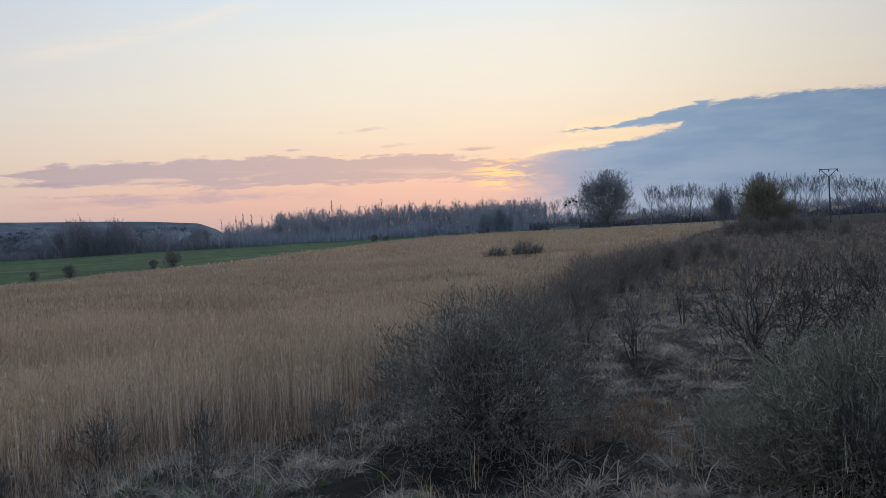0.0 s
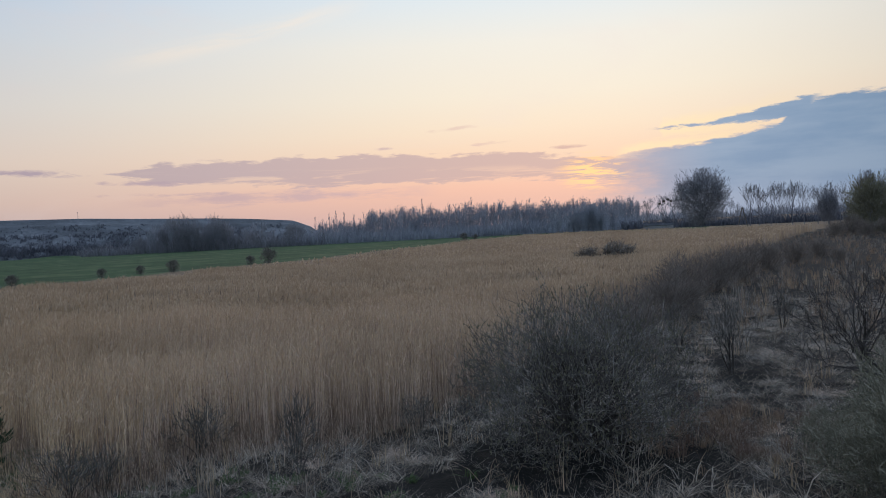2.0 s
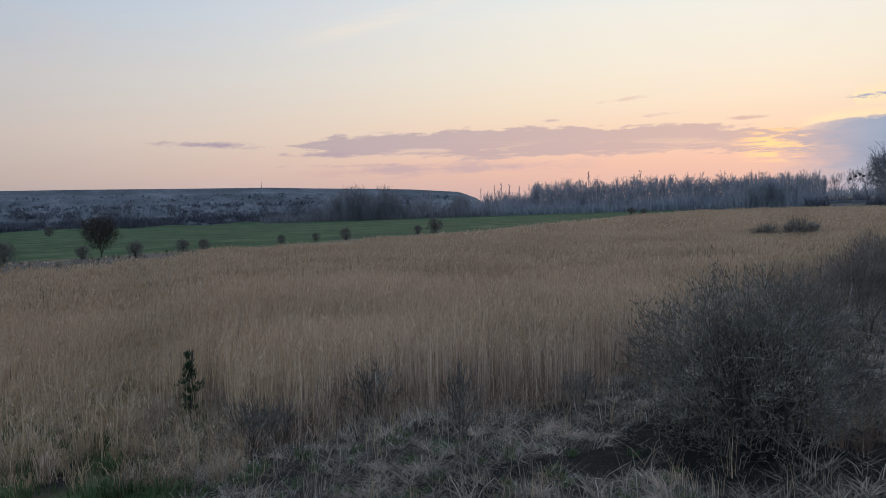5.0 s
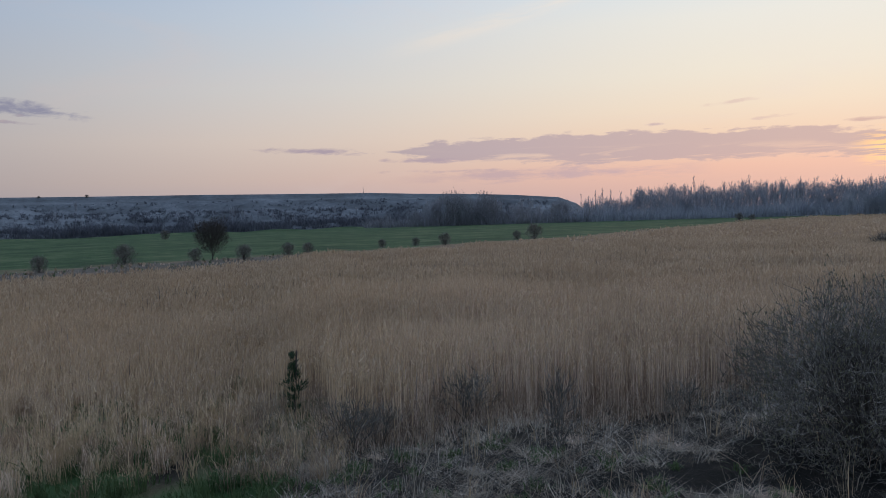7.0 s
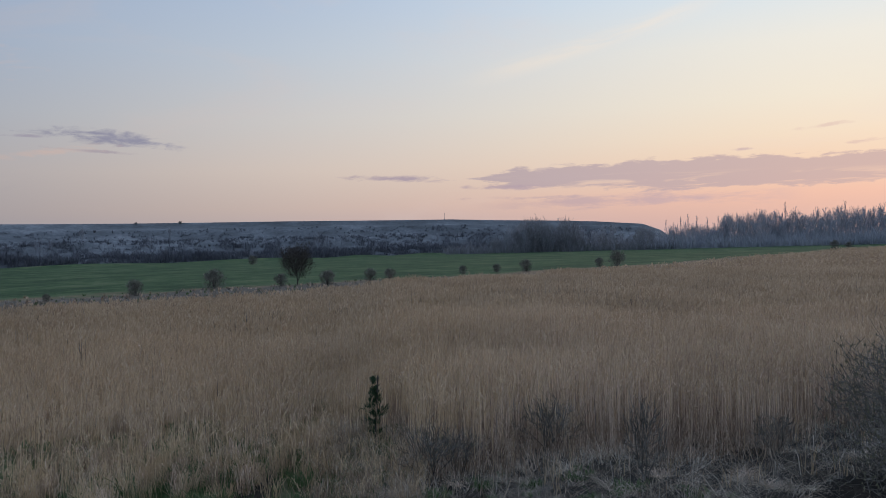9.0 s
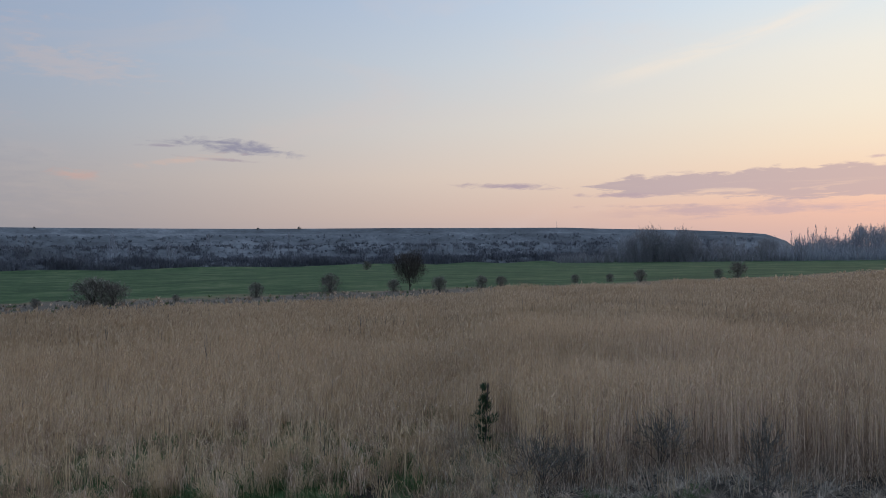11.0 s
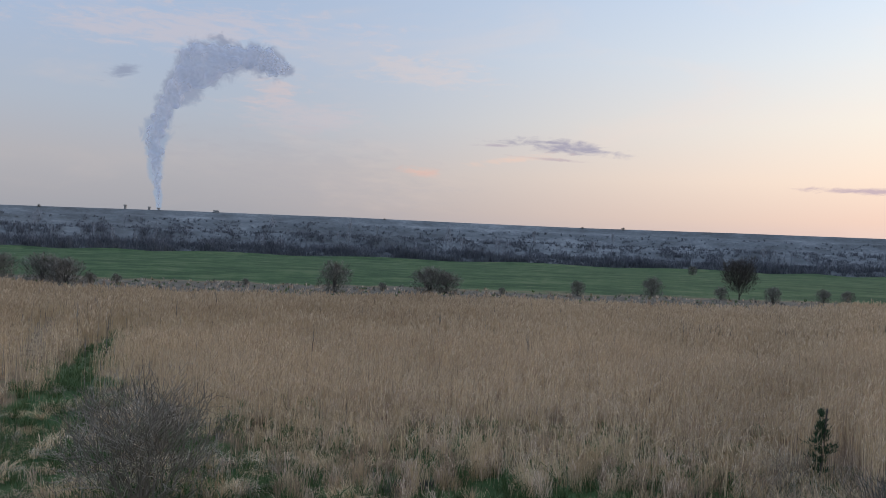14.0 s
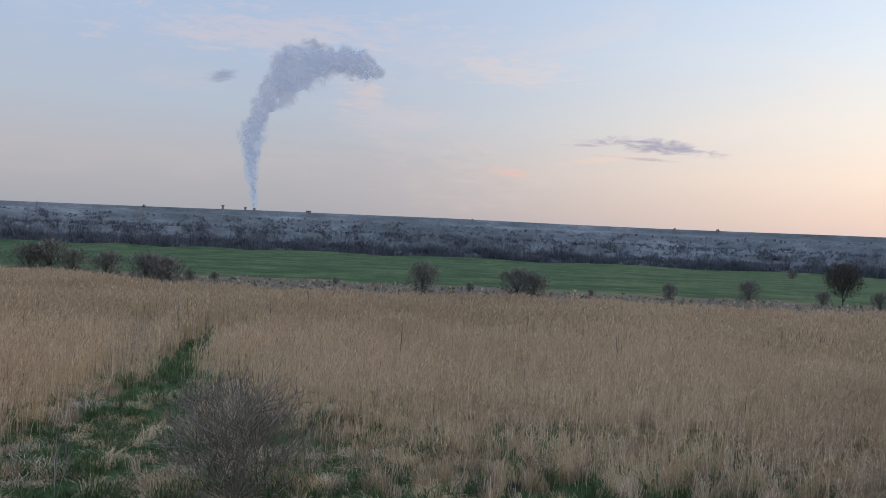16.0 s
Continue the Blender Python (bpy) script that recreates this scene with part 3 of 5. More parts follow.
# ---------------------------------------------------------------- reeds, grass and straw


def blades(x, y, z, tall, wide, bend, face, joints=2, tip=0.15, lean=None):
    """Upright tapering ribbons as triangles: (verts, faces). bend: sideways reach of the tip; face: the way the ribbon is turned."""
    count = len(x)
    rows = []
    toward = np.random.uniform(0, 2 * np.pi, count) if lean is None else lean
    for i in range(joints):
        f = i / joints
        w = wide * (1 - f * (1 - tip)) / 2
        cx, cy = x + np.cos(toward) * bend * f * f, y + np.sin(toward) * bend * f * f
        cz = z + tall * f
        rows.append(np.stack([cx - np.cos(face) * w, cy - np.sin(face) * w, cz], -1))
        rows.append(np.stack([cx + np.cos(face) * w, cy + np.sin(face) * w, cz], -1))
    rows.append(np.stack([x + np.cos(toward) * bend, y + np.sin(toward) * bend, z + tall], -1))
    verts = np.stack(rows, 1)
    per = 2 * joints + 1
    tris = []
    for i in range(joints - 1):
        a = 2 * i
        tris += [(a, a + 1, a + 3), (a, a + 3, a + 2)]
    a = 2 * (joints - 1)
    tris.append((a, a + 1, a + 2))
    faces = (np.arange(count)[:, None, None] * per + np.array(tris)[None]).reshape(-1, 3)
    return verts.reshape(-1, 3), faces


def join(parts):
    """Joins (verts, faces, slot) triples."""
    verts, faces, picks, base = [], [], [], 0
    for v, f, slot in parts:
        verts.append(v)
        faces.append(f + base)
        picks.append(np.full(len(f), slot))
        base += len(v)
    return np.concatenate(verts), np.concatenate(faces), np.concatenate(picks)


def scatter(count, az0, az1, d0, d1, power=1.0):
    """Random places in a sector; power below 1 crowds them near d0."""
    a = np.random.uniform(az0, az1, count)
    d = np.sqrt(np.random.uniform(0, 1, count) ** (1 / power) * (d1 * d1 - d0 * d0) + d0 * d0)
    return -np.sin(np.radians(a)) * d, np.cos(np.radians(a)) * d, a, d


def tall_strip(a, d):
    """The ridge of taller, darker reeds between the green path and the trodden track."""
    mid = np.interp(d, [24, 30, 40, 55, 68], [93.6, 90.2, 87.2, 85.4, 84.8])
    return np.exp(-(np.radians(a - mid) * d / 1.7) ** 2) * step(d, 27, 33) * (1 - step(d, 62, 70))


def reed_share(x, y, a, d):
    """Chance that reed grows at a place."""
    near, far = line(a, NEAR_EDGE) + waves(x, y, 4, 21) * 0.9, line(a, FAR_EDGE) + waves(x, y, 8, 22) * 2.0
    inside = step(d + waves(x, y, 1.3, 29) * 1.1, near - 3.0, near + 2.2) * (1 - step(d, far - 1, far + 4))
    front = step(a, 34, 41) * (1 - step(a, 82, 88)) * (1 - step(d, near + 2, near + 12))
    inside = inside * (1 - 0.68 * front)
    hole = np.clip((waves(x, y, 6, 23) - 0.35) * 1.2, 0, 0.55) * (d < 45) * step(a, 36, 44)
    mid = np.interp(d, [22, 25, 30, 40, 66], [97.0, 95.2, 91.6, 89.0, 87.2])
    track = np.exp(-(np.radians(a - mid) * d / 1.25) ** 2) * (d < 66)
    tufted = np.where(waves(x, y, 0.8, 30) > -0.1, 1.0, 0.16 + 0.84 * step(d, near + 8, near + 36))
    inside = inside * (1 - 0.95 * trough(x, y, a, d))
    return inside * tufted * (1 - hole) * (1 - path_gap(x, y)) * (1 - 0.95 * track)


def reed_tall(x, y, a, d):
    near = line(a, NEAR_EDGE)
    low = np.maximum(step(a, 33.5, 40) * (1.6 - 0.6 * step(d, near + 2, near + 26)), 0.6 * (1 - step(d, near + 0.2, near + 3.5)) * np.clip(0.5 + waves(x, y, 2.0, 28), 0, 1))
    clump = 0.3 - 0.2 * step(d, 36, 66)
    far = line(a, FAR_EDGE)
    ridge = 0.55 * tall_strip(a, d) + 0.12 * step(d, far - 9, far - 5) * step(a, 20, 40)
    return (2.2 + ridge + 0.28 * waves(x, y, 17, 20) + 0.16 * waves(x, y, 9, 24) + 0.12 * waves(x, y, 3, 25) + clump * waves(x, y, 0.8, 30)) * (1 - (0.36 + 0.14 * waves(x, y, 1.6, 27)) * low)


def make_reeds(name, label, count, d0, d1, az0, az1, wide, joints, plume, leaf, uneven, mats):
    x, y, a, d = scatter(count, az0, az1, d0, d1)
    keep = np.random.uniform(0, 1, count) < reed_share(x, y, a, d)
    x, y, a, d = x[keep], y[keep], a[keep], d[keep]
    m = len(x)
    z = height(x, y) - 0.03
    tall = reed_tall(x, y, a, d) * np.random.normal(0.93, uneven, m)
    turn = np.radians(a) + np.random.uniform(-0.9, 0.9, m) * (1 - 0.5 * step(d, 34, 60))
    gust = 1.1 + np.random.normal(0, 1.6, m)
    bend = np.abs(np.random.normal(0.04, 0.13, m)) * tall / 2
    loose = step(a, 35, 41) * (1 - step(d, 30, 52))
    bend = bend * (1 + 2.0 * loose)
    parts = []
    red = np.random.uniform(0, 1, m) < 0.75 * step(-a, -34, -22) * (1 - 0.25 * step(d, 28, 60))
    w = np.random.uniform(0.7, 1.3, m) * wide
    single = np.random.normal(0, 0.5, m) * (1 - 0.75 * step(d, 34, 60))
    dark = waves(x, y, 1.3, 71) * (1 - step(d, 34, 60)) + 0.75 * waves(x, y, 6.0, 72) * (0.5 + 0.5 * step(d, 34, 60)) + 0.5 * waves(x, y, 19.0, 73) * step(d, 34, 60) + single > 0.62 + 0.7 * step(a, 60, 78) - 1.1 * tall_strip(a, d) - 0.7 * step(d, line(a, FAR_EDGE) - 9, line(a, FAR_EDGE) - 5) * step(a, 20, 40)
    for slot, sel in ((0, ~red & ~dark), (1, red & ~dark), (3, dark)):
        if sel.any():
            v, f = blades(x[sel], y[sel], z[sel], tall[sel], w[sel], bend[sel], turn[sel], joints, 0.6, gust[sel])
            parts.append((v, f, slot))
    tx, ty, tz = x + np.cos(gust) * bend * 0.92, y + np.sin(gust) * bend * 0.92, z + tall * 0.93
    has = np.random.uniform(0, 1, m) < plume
    v, f = blades(tx[has], ty[has], tz[has] - 0.12, np.random.uniform(0.16, 0.34, has.sum()), w[has] * 2.2, np.random.uniform(0.04, 0.2, has.sum()), turn[has], 2, 0.9, gust[has])
    parts.append((v, f, 2))
    tuft = np.random.uniform(0, 1, m) < plume * 0.8
    v, f = blades(tx[tuft], ty[tuft], tz[tuft] - 0.05, np.random.uniform(-0.1, 0.2, tuft.sum()) - 0.12 * loose[tuft], w[tuft] * 1.8, np.random.uniform(0.08, 0.26, tuft.sum()) * (1 + 0.5 * loose[tuft]), turn[tuft], 1, 0.9)
    parts.append((v, f, 0))
    for k in range(int(math.ceil(leaf))):
        has = np.random.uniform(0, 1, m) < min(1.0, leaf - k)
        up = np.random.triangular(0.3, 0.85, 0.97, has.sum())
        lx, ly = x[has] + np.cos(gust[has]) * bend[has] * up ** 2, y[has] + np.sin(gust[has]) * bend[has] * up ** 2
        v, f = blades(lx, ly, z[has] + tall[has] * up, np.random.uniform(-0.22, 0.26, has.sum()), w[has] * 1.35, np.random.uniform(0.1, 0.38, has.sum()), turn[has] + np.random.normal(0, 0.6, has.sum()), 1, 0.3)
        parts.append((v, f, 1 if k == 1 else 0))
    v, f, picks = join(parts)
    ob = build(name, v, f, mats, picks=picks)
    return tagged(ob, label, "reeds", kind="stuff")


make_reeds("reed_bed_front", "dense tan dry reeds with feathery plumes", 215000, 20, 46, -8, 100, 0.0125, 2, 0.5, 2.2, 0.1, [REED, REED_RED, PLUME, REED_DARK])
make_reeds("reed_bed", "wide bed of dry tan reeds", 330000, 46, 112, -22, 102, 0.029, 1, 0.6, 0.5, 0.055, [REED_FIELD, FIELD_RED, PLUME, REED_DARK])
make_reeds("reed_bed_distant", "far end of the dry reed bed", 200000, 112, 420, -26, 32, 0.1, 1, 0.4, 0.0, 0.05, [REED_FIELD, FIELD_RED, PLUME, REED_DARK])


def make_litter():
    """Broken, leaning reed stumps and leaves along the reed bed's front."""
    x, y, a, d = scatter(150000, -4, 36, 18, 36)
    near = line(a, NEAR_EDGE) + waves(x, y, 4, 21) * 0.9
    keep = np.random.uniform(0, 1, len(x)) < np.exp(-((d - near + 0.3) / 1.8) ** 2) * 0.9
    x, y, a = x[keep], y[keep], a[keep]
    m = len(x)
    t = np.random.uniform(0.25, 1.25, m) * (0.8 + 0.4 * waves(x, y, 1.4, 75))
    lean = np.random.uniform(0.1, 0.95, m)
    slot = (np.random.uniform(0, 1, m) * 3).astype(int)
    parts = []
    for k in range(3):
        q = slot == k
        v, f = blades(x[q], y[q], height(x[q], y[q]) - 0.02, t[q] * np.sqrt(1 - lean[q] ** 2 * 0.95), np.random.uniform(0.008, 0.02, q.sum()), t[q] * lean[q], np.radians(a[q]) + np.random.normal(0, 0.7, q.sum()), 2, 0.5)
        parts.append((v, f, k))
    v, f, picks = join(parts)
    return tagged(build("reed_litter", v, f, [REED_RED, REED_DARK, SEDGE], picks=picks), "broken brown reed litter along the front of the reed bed", "reeds", kind="stuff")


make_litter()


def make_stalks():
    """Dark broken stalks and seed heads scattered through the reeds, thicker in a few patches."""
    x, y, a, d = scatter(5200, -10, 98, 22, 85)
    px, py, pa, pd = scatter(26000, 0, 90, 40, 80)
    thick = np.exp(-((pa - 43.5) / 2.5) ** 2 - ((pd - 58) / 3.0) ** 2) + 0.7 * np.exp(-((pa - 25.0) / 3.5) ** 2 - ((pd - 62) / 3.0) ** 2) + 0.4 * np.exp(-((pa - 60.0) / 2.0) ** 2 - ((pd - 52) / 2.0) ** 2)
    more = np.random.uniform(0, 1, len(px)) < thick
    x, y, a, d = (np.concatenate([u, v[more]]) for u, v in ((x, px), (y, py), (a, pa), (d, pd)))
    keep = np.random.uniform(0, 1, len(x)) < reed_share(x, y, a, d)
    x, y, a, d = x[keep], y[keep], a[keep], d[keep]
    m = len(x)
    v, f = blades(x, y, height(x, y), reed_tall(x, y, a, d) * np.random.uniform(0.85, 1.12, m), 0.0007 * d * np.random.uniform(0.6, 1.4, m), np.abs(np.random.normal(0, 0.15, m)), np.radians(a), 2, 0.8)
    return tagged(build("dead_stalks", v, f, TWIG), "dark dead stalks standing among the reeds", "stalks", kind="stuff")


make_stalks()


def make_straw(name, label, mats, count, az0, az1, d0, d1, tall, wide, chance, flat, category="grass", joints=2):
    """Tufts of dead or green grass; flat: how far blades fall over."""
    tufts = count // 9
    x, y, a, d = scatter(tufts, az0, az1, d0, d1, 0.7)
    keep = np.random.uniform(0, 1, tufts) < chance(x, y, a, d)
    x, y = x[keep], y[keep]
    m = len(x) * 9
    tone = np.repeat(np.random.randint(0, len(mats), len(x)), 9)
    size = np.repeat(np.random.uniform(0.5, 1.3, len(x)), 9)
    x, y = np.repeat(x, 9) + np.random.normal(0, 0.1, m), np.repeat(y, 9) + np.random.normal(0, 0.1, m)
    t = tall * size * np.random.uniform(0.6, 1.2, m)
    fall = np.random.uniform(0.85 if flat > 0.9 else 0.2, 1.0, m) * flat
    parts = []
    for slot in range(len(mats)):
        s = tone == slot
        v, f = blades(x[s], y[s], height(x[s], y[s]) - 0.02, t[s] * np.sqrt(1 - 0.96 * fall[s] ** 2), np.full(s.sum(), wide) * np.random.uniform(0.6, 1.3, s.sum()),
                      t[s] * fall[s], np.random.uniform(0, np.pi, s.sum()), joints, 0.5)
        parts.append((v, f, slot))
    v, f, picks = join(parts)
    return tagged(build(name, v, f, mats, picks=picks), label, category, kind="stuff")


def in_clearing(x, y, a, d):
    g, s, mud, r = zones(x, y)
    return np.clip(s * 1.1, 0, 1) * (1 - 0.82 * mud) * (1 - 0.4 * np.exp(-((a - 2.5) / 4.5) ** 2) * (d < 23.5)) * (0.45 + 0.55 * (waves(x, y, 2.5, 31) > -0.2))


def in_green(x, y, a, d):
    g, s, mud, r = zones(x, y)
    return g * (d < line(a, FAR_EDGE)) * (0.4 + 0.6 * (waves(x, y, 1.8, 32) > -0.1))


make_straw("matted_straw", "bleached flattened dead grass and reed litter", [STRAW, STRAW, TWIG_PALE, TWIG], 190000, -34, 38, 13, 62, 0.8, 0.0135, in_clearing, 0.995, joints=1)
make_straw("standing_dead_grass", "thin upright dead grass in the clearing", [REED, STRAW], 12000, -34, 36, 14, 80, 1.0, 0.011, in_clearing, 0.45)
make_straw("green_grass", "lush spring grass among the reeds", [GRASS], 150000, 32, 100, 15, 62, 0.4, 0.022, in_green, 0.6)
make_straw("dry_tussocks", "pale dry grass between the green patches", [REED_DARK, REED_FIELD], 40000, 32, 100, 15, 40, 0.6, 0.018,
           lambda x, y, a, d: step(a, 33, 38) * (1 - 0.8 * step(a, 66, 74)) * (0.12 + 0.6 * (waves(x, y, 2.4, 33) > 0.1)) * step(d, 19.0, 20.5) * step(np.abs(a - 36.6), 2.4, 3.4) * (d < line(a, NEAR_EDGE) + 6), 0.7)
make_straw("rough_bank_grass", "pale tussocky rough grass along the meadow edge", [REED_DARK, REED_RED, TWIG, GRASS, TWIG_PALE], 70000, 22, 104, 78, 150, 0.5, 0.08,
           lambda x, y, a, d: zones(x, y)[3] * (0.15 + 0.75 * (waves(x, y, 5, 38) > -0.1)), 0.8)

make_straw("rough_dry_grass", "rough dry tan grass between the shrubs", [REED_DARK, TWIG_BROWN, TWIG_PALE, REED_DARK], 100000, -34, -3, 38, 230, 0.85, 0.034,
           lambda x, y, a, d: (d < line(a, NEAR_EDGE) + 8) * (0.15 + 0.7 * (waves(x, y, 7, 37) > 0.0)) * step(d, 38, 52), 0.6)


def tussocks(name, label, mats, x, y, per, tall, reach, wide, tone=None):
    """Clumps of arching blades that droop outwards, each clump of one colour."""
    m = len(x)
    size = np.repeat(np.random.uniform(0.6, 1.35, m), per)
    slot = np.repeat(np.random.randint(0, len(mats), m) if tone is None else tone, per)
    cx, cy = np.repeat(x, per) + np.random.normal(0, 0.09, m * per) * size, np.repeat(y, per) + np.random.normal(0, 0.09, m * per) * size
    z0 = height(cx, cy) - 0.03
    drift = np.repeat(np.random.uniform(0, 6.283, m), per)
    t = drift + np.random.normal(0, 1.5, m * per)
    h, out = tall * size * np.random.uniform(0.5, 1.15, m * per), reach * size * np.random.uniform(0.3, 1.2, m * per)
    w = wide * np.random.uniform(0.6, 1.3, m * per)
    side = t + np.pi / 2 + np.random.normal(0, 0.5, m * per)
    rows = []
    for f, lift, k in ((0.0, 0.0, 1.0), (0.3, 0.75, 0.9), (0.7, 1.0, 0.7)):
        px, py, pz = cx + np.cos(t) * out * f, cy + np.sin(t) * out * f, z0 + h * lift
        for sgn in (-1, 1):
            rows.append(np.stack([px + sgn * np.cos(side) * w * k / 2, py + sgn * np.sin(side) * w * k / 2, pz], -1))
    end = np.random.uniform(0.15, 0.9, m * per)
    rows.append(np.stack([cx + np.cos(t) * out, cy + np.sin(t) * out, z0 + h * end], -1))
    v = np.stack(rows, 1).reshape(-1, 3)
    tris = np.array([(0, 1, 3), (0, 3, 2), (2, 3, 5), (2, 5, 4), (4, 5, 6)])
    f = (np.arange(m * per)[:, None, None] * 7 + tris[None]).reshape(-1, 3)
    return tagged(build(name, v, f, mats, picks=np.repeat(slot, 5)), label, "grass", kind="stuff")


def pick(count, az0, az1, d0, d1, chance):
    x, y, a, d = scatter(count, az0, az1, d0, d1, 0.8)
    keep = np.random.uniform(0, 1, count) < chance(x, y, a, d)
    return x[keep], y[keep]


x, y = pick(3300, -34, 38, 13, 60, lambda x, y, a, d: in_clearing(x, y, a, d) * (waves(x, y, 2.6, 35) > 0.05))
tussocks("straw_tussocks", "bleached drooping tussocks in the wet clearing", [STRAW, STRAW, TWIG_PALE, REED_RED], x, y, 60, 0.17, 0.75, 0.012)
x, y = pick(2600, -34, 38, 14, 48, lambda x, y, a, d: in_clearing(x, y, a, d) * (0.3 + 0.7 * (waves(x, y, 1.7, 34) > 0.1)))
tussocks("bent_stalks", "pale broken reed stalks arching over the wet ground", [STRAW, STRAW, TWIG_PALE, REED_DARK], x, y, 5, 0.42, 1.05, 0.0165)
x, y = pick(420, 33, 41, 18.5, 27, lambda x, y, a, d: 0 * x + 0.8)
tussocks("tangled_dry_grass", "tangled pale dry grass round the small conifer", [REED, STRAW, REED_DARK], x, y, 16, 0.5, 0.5, 0.012)
x, y = pick(1100, -1, 60, 15.5, 26, lambda x, y, a, d: np.maximum(0.75 * (waves(x, y, 1.9, 39) > 0.25) * (1 - step(d, 18 + 0.08 * a, 19.5 + 0.08 * a)), 0.4 * np.exp(-((a - 36.8) / 2.2) ** 2) * step(d, 19.5, 21)))
tussocks("dark_green_weeds", "low dark green weeds on the wet ground", [GRASS], x, y, 26, 0.22, 0.3, 0.024)
x, y = pick(420, -19, -5, 20, 27, lambda x, y, a, d: 0.55 * np.exp(-((a + 14.0) / 5.0) ** 2 - ((d - 23.0) / 2.5) ** 2))
tussocks("russet_sedge", "russet brown sedge clumps in the clearing", [SEDGE, REED_DARK, SEDGE], x, y, 40, 0.42, 0.5, 0.012)
x, y = pick(5200, 33, 100, 17.5, 34, lambda x, y, a, d: step(a, 34, 38) * (1 - 0.9 * path_gap(x, y)) * (1 - 0.75 * step(a, 68, 76)) * step(d + 1.0 * waves(x, y, 2.0, 40), 19.3 - 1.5 * step(a, 56, 64), 20.6 - 1.5 * step(a, 56, 64)) * step(np.abs(a - 36.6) + 4 * step(d, 25, 27), 2.4, 3.4) * (1 - trough(x, y, a, d)) * (d < line(a, NEAR_EDGE) + 9) * (0.05 + 0.95 * (waves(x, y, 1.3, 36) > 0.08 + 0.22 * step(a, 50, 60))))
tussocks("tall_pale_grass", "tall pale dry grass tufts before the reeds", [REED_FIELD, REED_RED, REED_DARK, REED_FIELD], x, y, 30, 0.62, 0.42, 0.0135)
x, y = pick(620, 66, 100, 15, 34, lambda x, y, a, d: 0.2 + 0.8 * (waves(x, y, 2.1, 42) > 0.1))
tussocks("flattened_tussocks", "pale flattened grass mounds on the green", [STRAW, REED, REED], x, y, 70, 0.26, 0.72, 0.016)
x, y = pick(2200, 33, 100, 15, 60, lambda x, y, a, d: np.clip(in_green(x, y, a, d) * 1.3, 0, 1))
tussocks("green_tussocks", "fresh green grass tufts in the gaps", [GRASS], x, y, 34, 0.42, 0.45, 0.024)

# ---------------------------------------------------------------- bare trees and shrubs


class Wood:
    """Grows tapered three-sided branches; collects thick and thin ones apart."""

    def __init__(self, seed):
        self.rng = random.Random(seed)
        self.thick, self.thin, self.ends = [], [], []

    def limb(self, start, heading, length, radius, level, depth, split, spread, rise, crook, thin_from, taper=0.55, pieces=3):
        r = self.rng
        at, way = Vector(start), Vector(heading).normalized()
        joints, rad = [at.copy()], radius
        for i in range(pieces):
            way = (way + Vector((r.gauss(0, crook), r.gauss(0, crook), r.gauss(0, crook * 0.6) + rise))).normalized()
            nxt = at + way * (length / pieces)
            end = radius * (1 - (1 - taper) * (i + 1) / pieces)
            (self.thin if level >= thin_from else self.thick).append((at.copy(), nxt.copy(), rad, end))
            at, rad = nxt, end
            joints.append((at.copy(), way.copy(), rad))
        if level >= depth:
            self.ends.append((at.copy(), way.copy()))
            return
        for i in range(split[level]):
            base, along, rr = joints[1 + min(pieces - 1, int(r.triangular(0, pieces, pieces)))]
            side = Vector((r.gauss(0, 1), r.gauss(0, 1), r.gauss(0, 0.7)))
            side = (side - along * side.dot(along)).normalized()
            go = (along * math.cos(spread[level]) + side * math.sin(spread[level])).normalized()
            self.limb(base, go, length * r.uniform(0.5, 0.85), max(rr * r.uniform(0.45, 0.7), 0.002), level + 1, depth, split, spread, rise, crook, thin_from, taper, pieces if level < 1 else 2)

    @staticmethod
    def tubes(segments, least=0.0):
        verts, faces = [], []
        for a, b, ra, rb in segments:
            way = (b - a).normalized()
            u = way.orthogonal().normalized()
            v = way.cross(u)
            k = len(verts)
            for p, q in ((a, max(ra, least)), (b, max(rb, least * 0.8))):
                for i in range(3):
                    t = i * 2.0944
                    verts.append(p + (u * math.cos(t) + v * math.sin(t)) * q)
            for i in range(3):
                j = (i + 1) % 3
                faces += [(k + i, k + j, k + 3 + j), (k + i, k + 3 + j, k + 3 + i)]
        return verts, faces


def fit_wood(w, tall, wide):
    """Scales what has grown to a height and a width, the foot staying at the origin."""
    tips = np.array([tuple(q) for _, q, _, _ in w.thick + w.thin])
    k = tall / np.percentile(tips[:, 2], 99.0)
    h = wide / 2 / np.percentile(np.hypot(tips[:, 0], tips[:, 1]), 95.0)
    for group in (w.thick, w.thin):
        for i, (p, q, r0, r1) in enumerate(group):
            group[i] = (Vector((p.x * h, p.y * h, p.z * k)), Vector((q.x * h, q.y * h, q.z * k)), r0, r1)
        group[:] = [q for q in group if q[1].z < tall * 1.03 and math.hypot(q[1].x, q[1].y) < wide * (0.3 + 0.26 * min(1.0, q[1].z / tall * 3)) or group is w.thick]
    w.ends = [(Vector((p.x * h, p.y * h, p.z * k)), d) for p, d in w.ends]


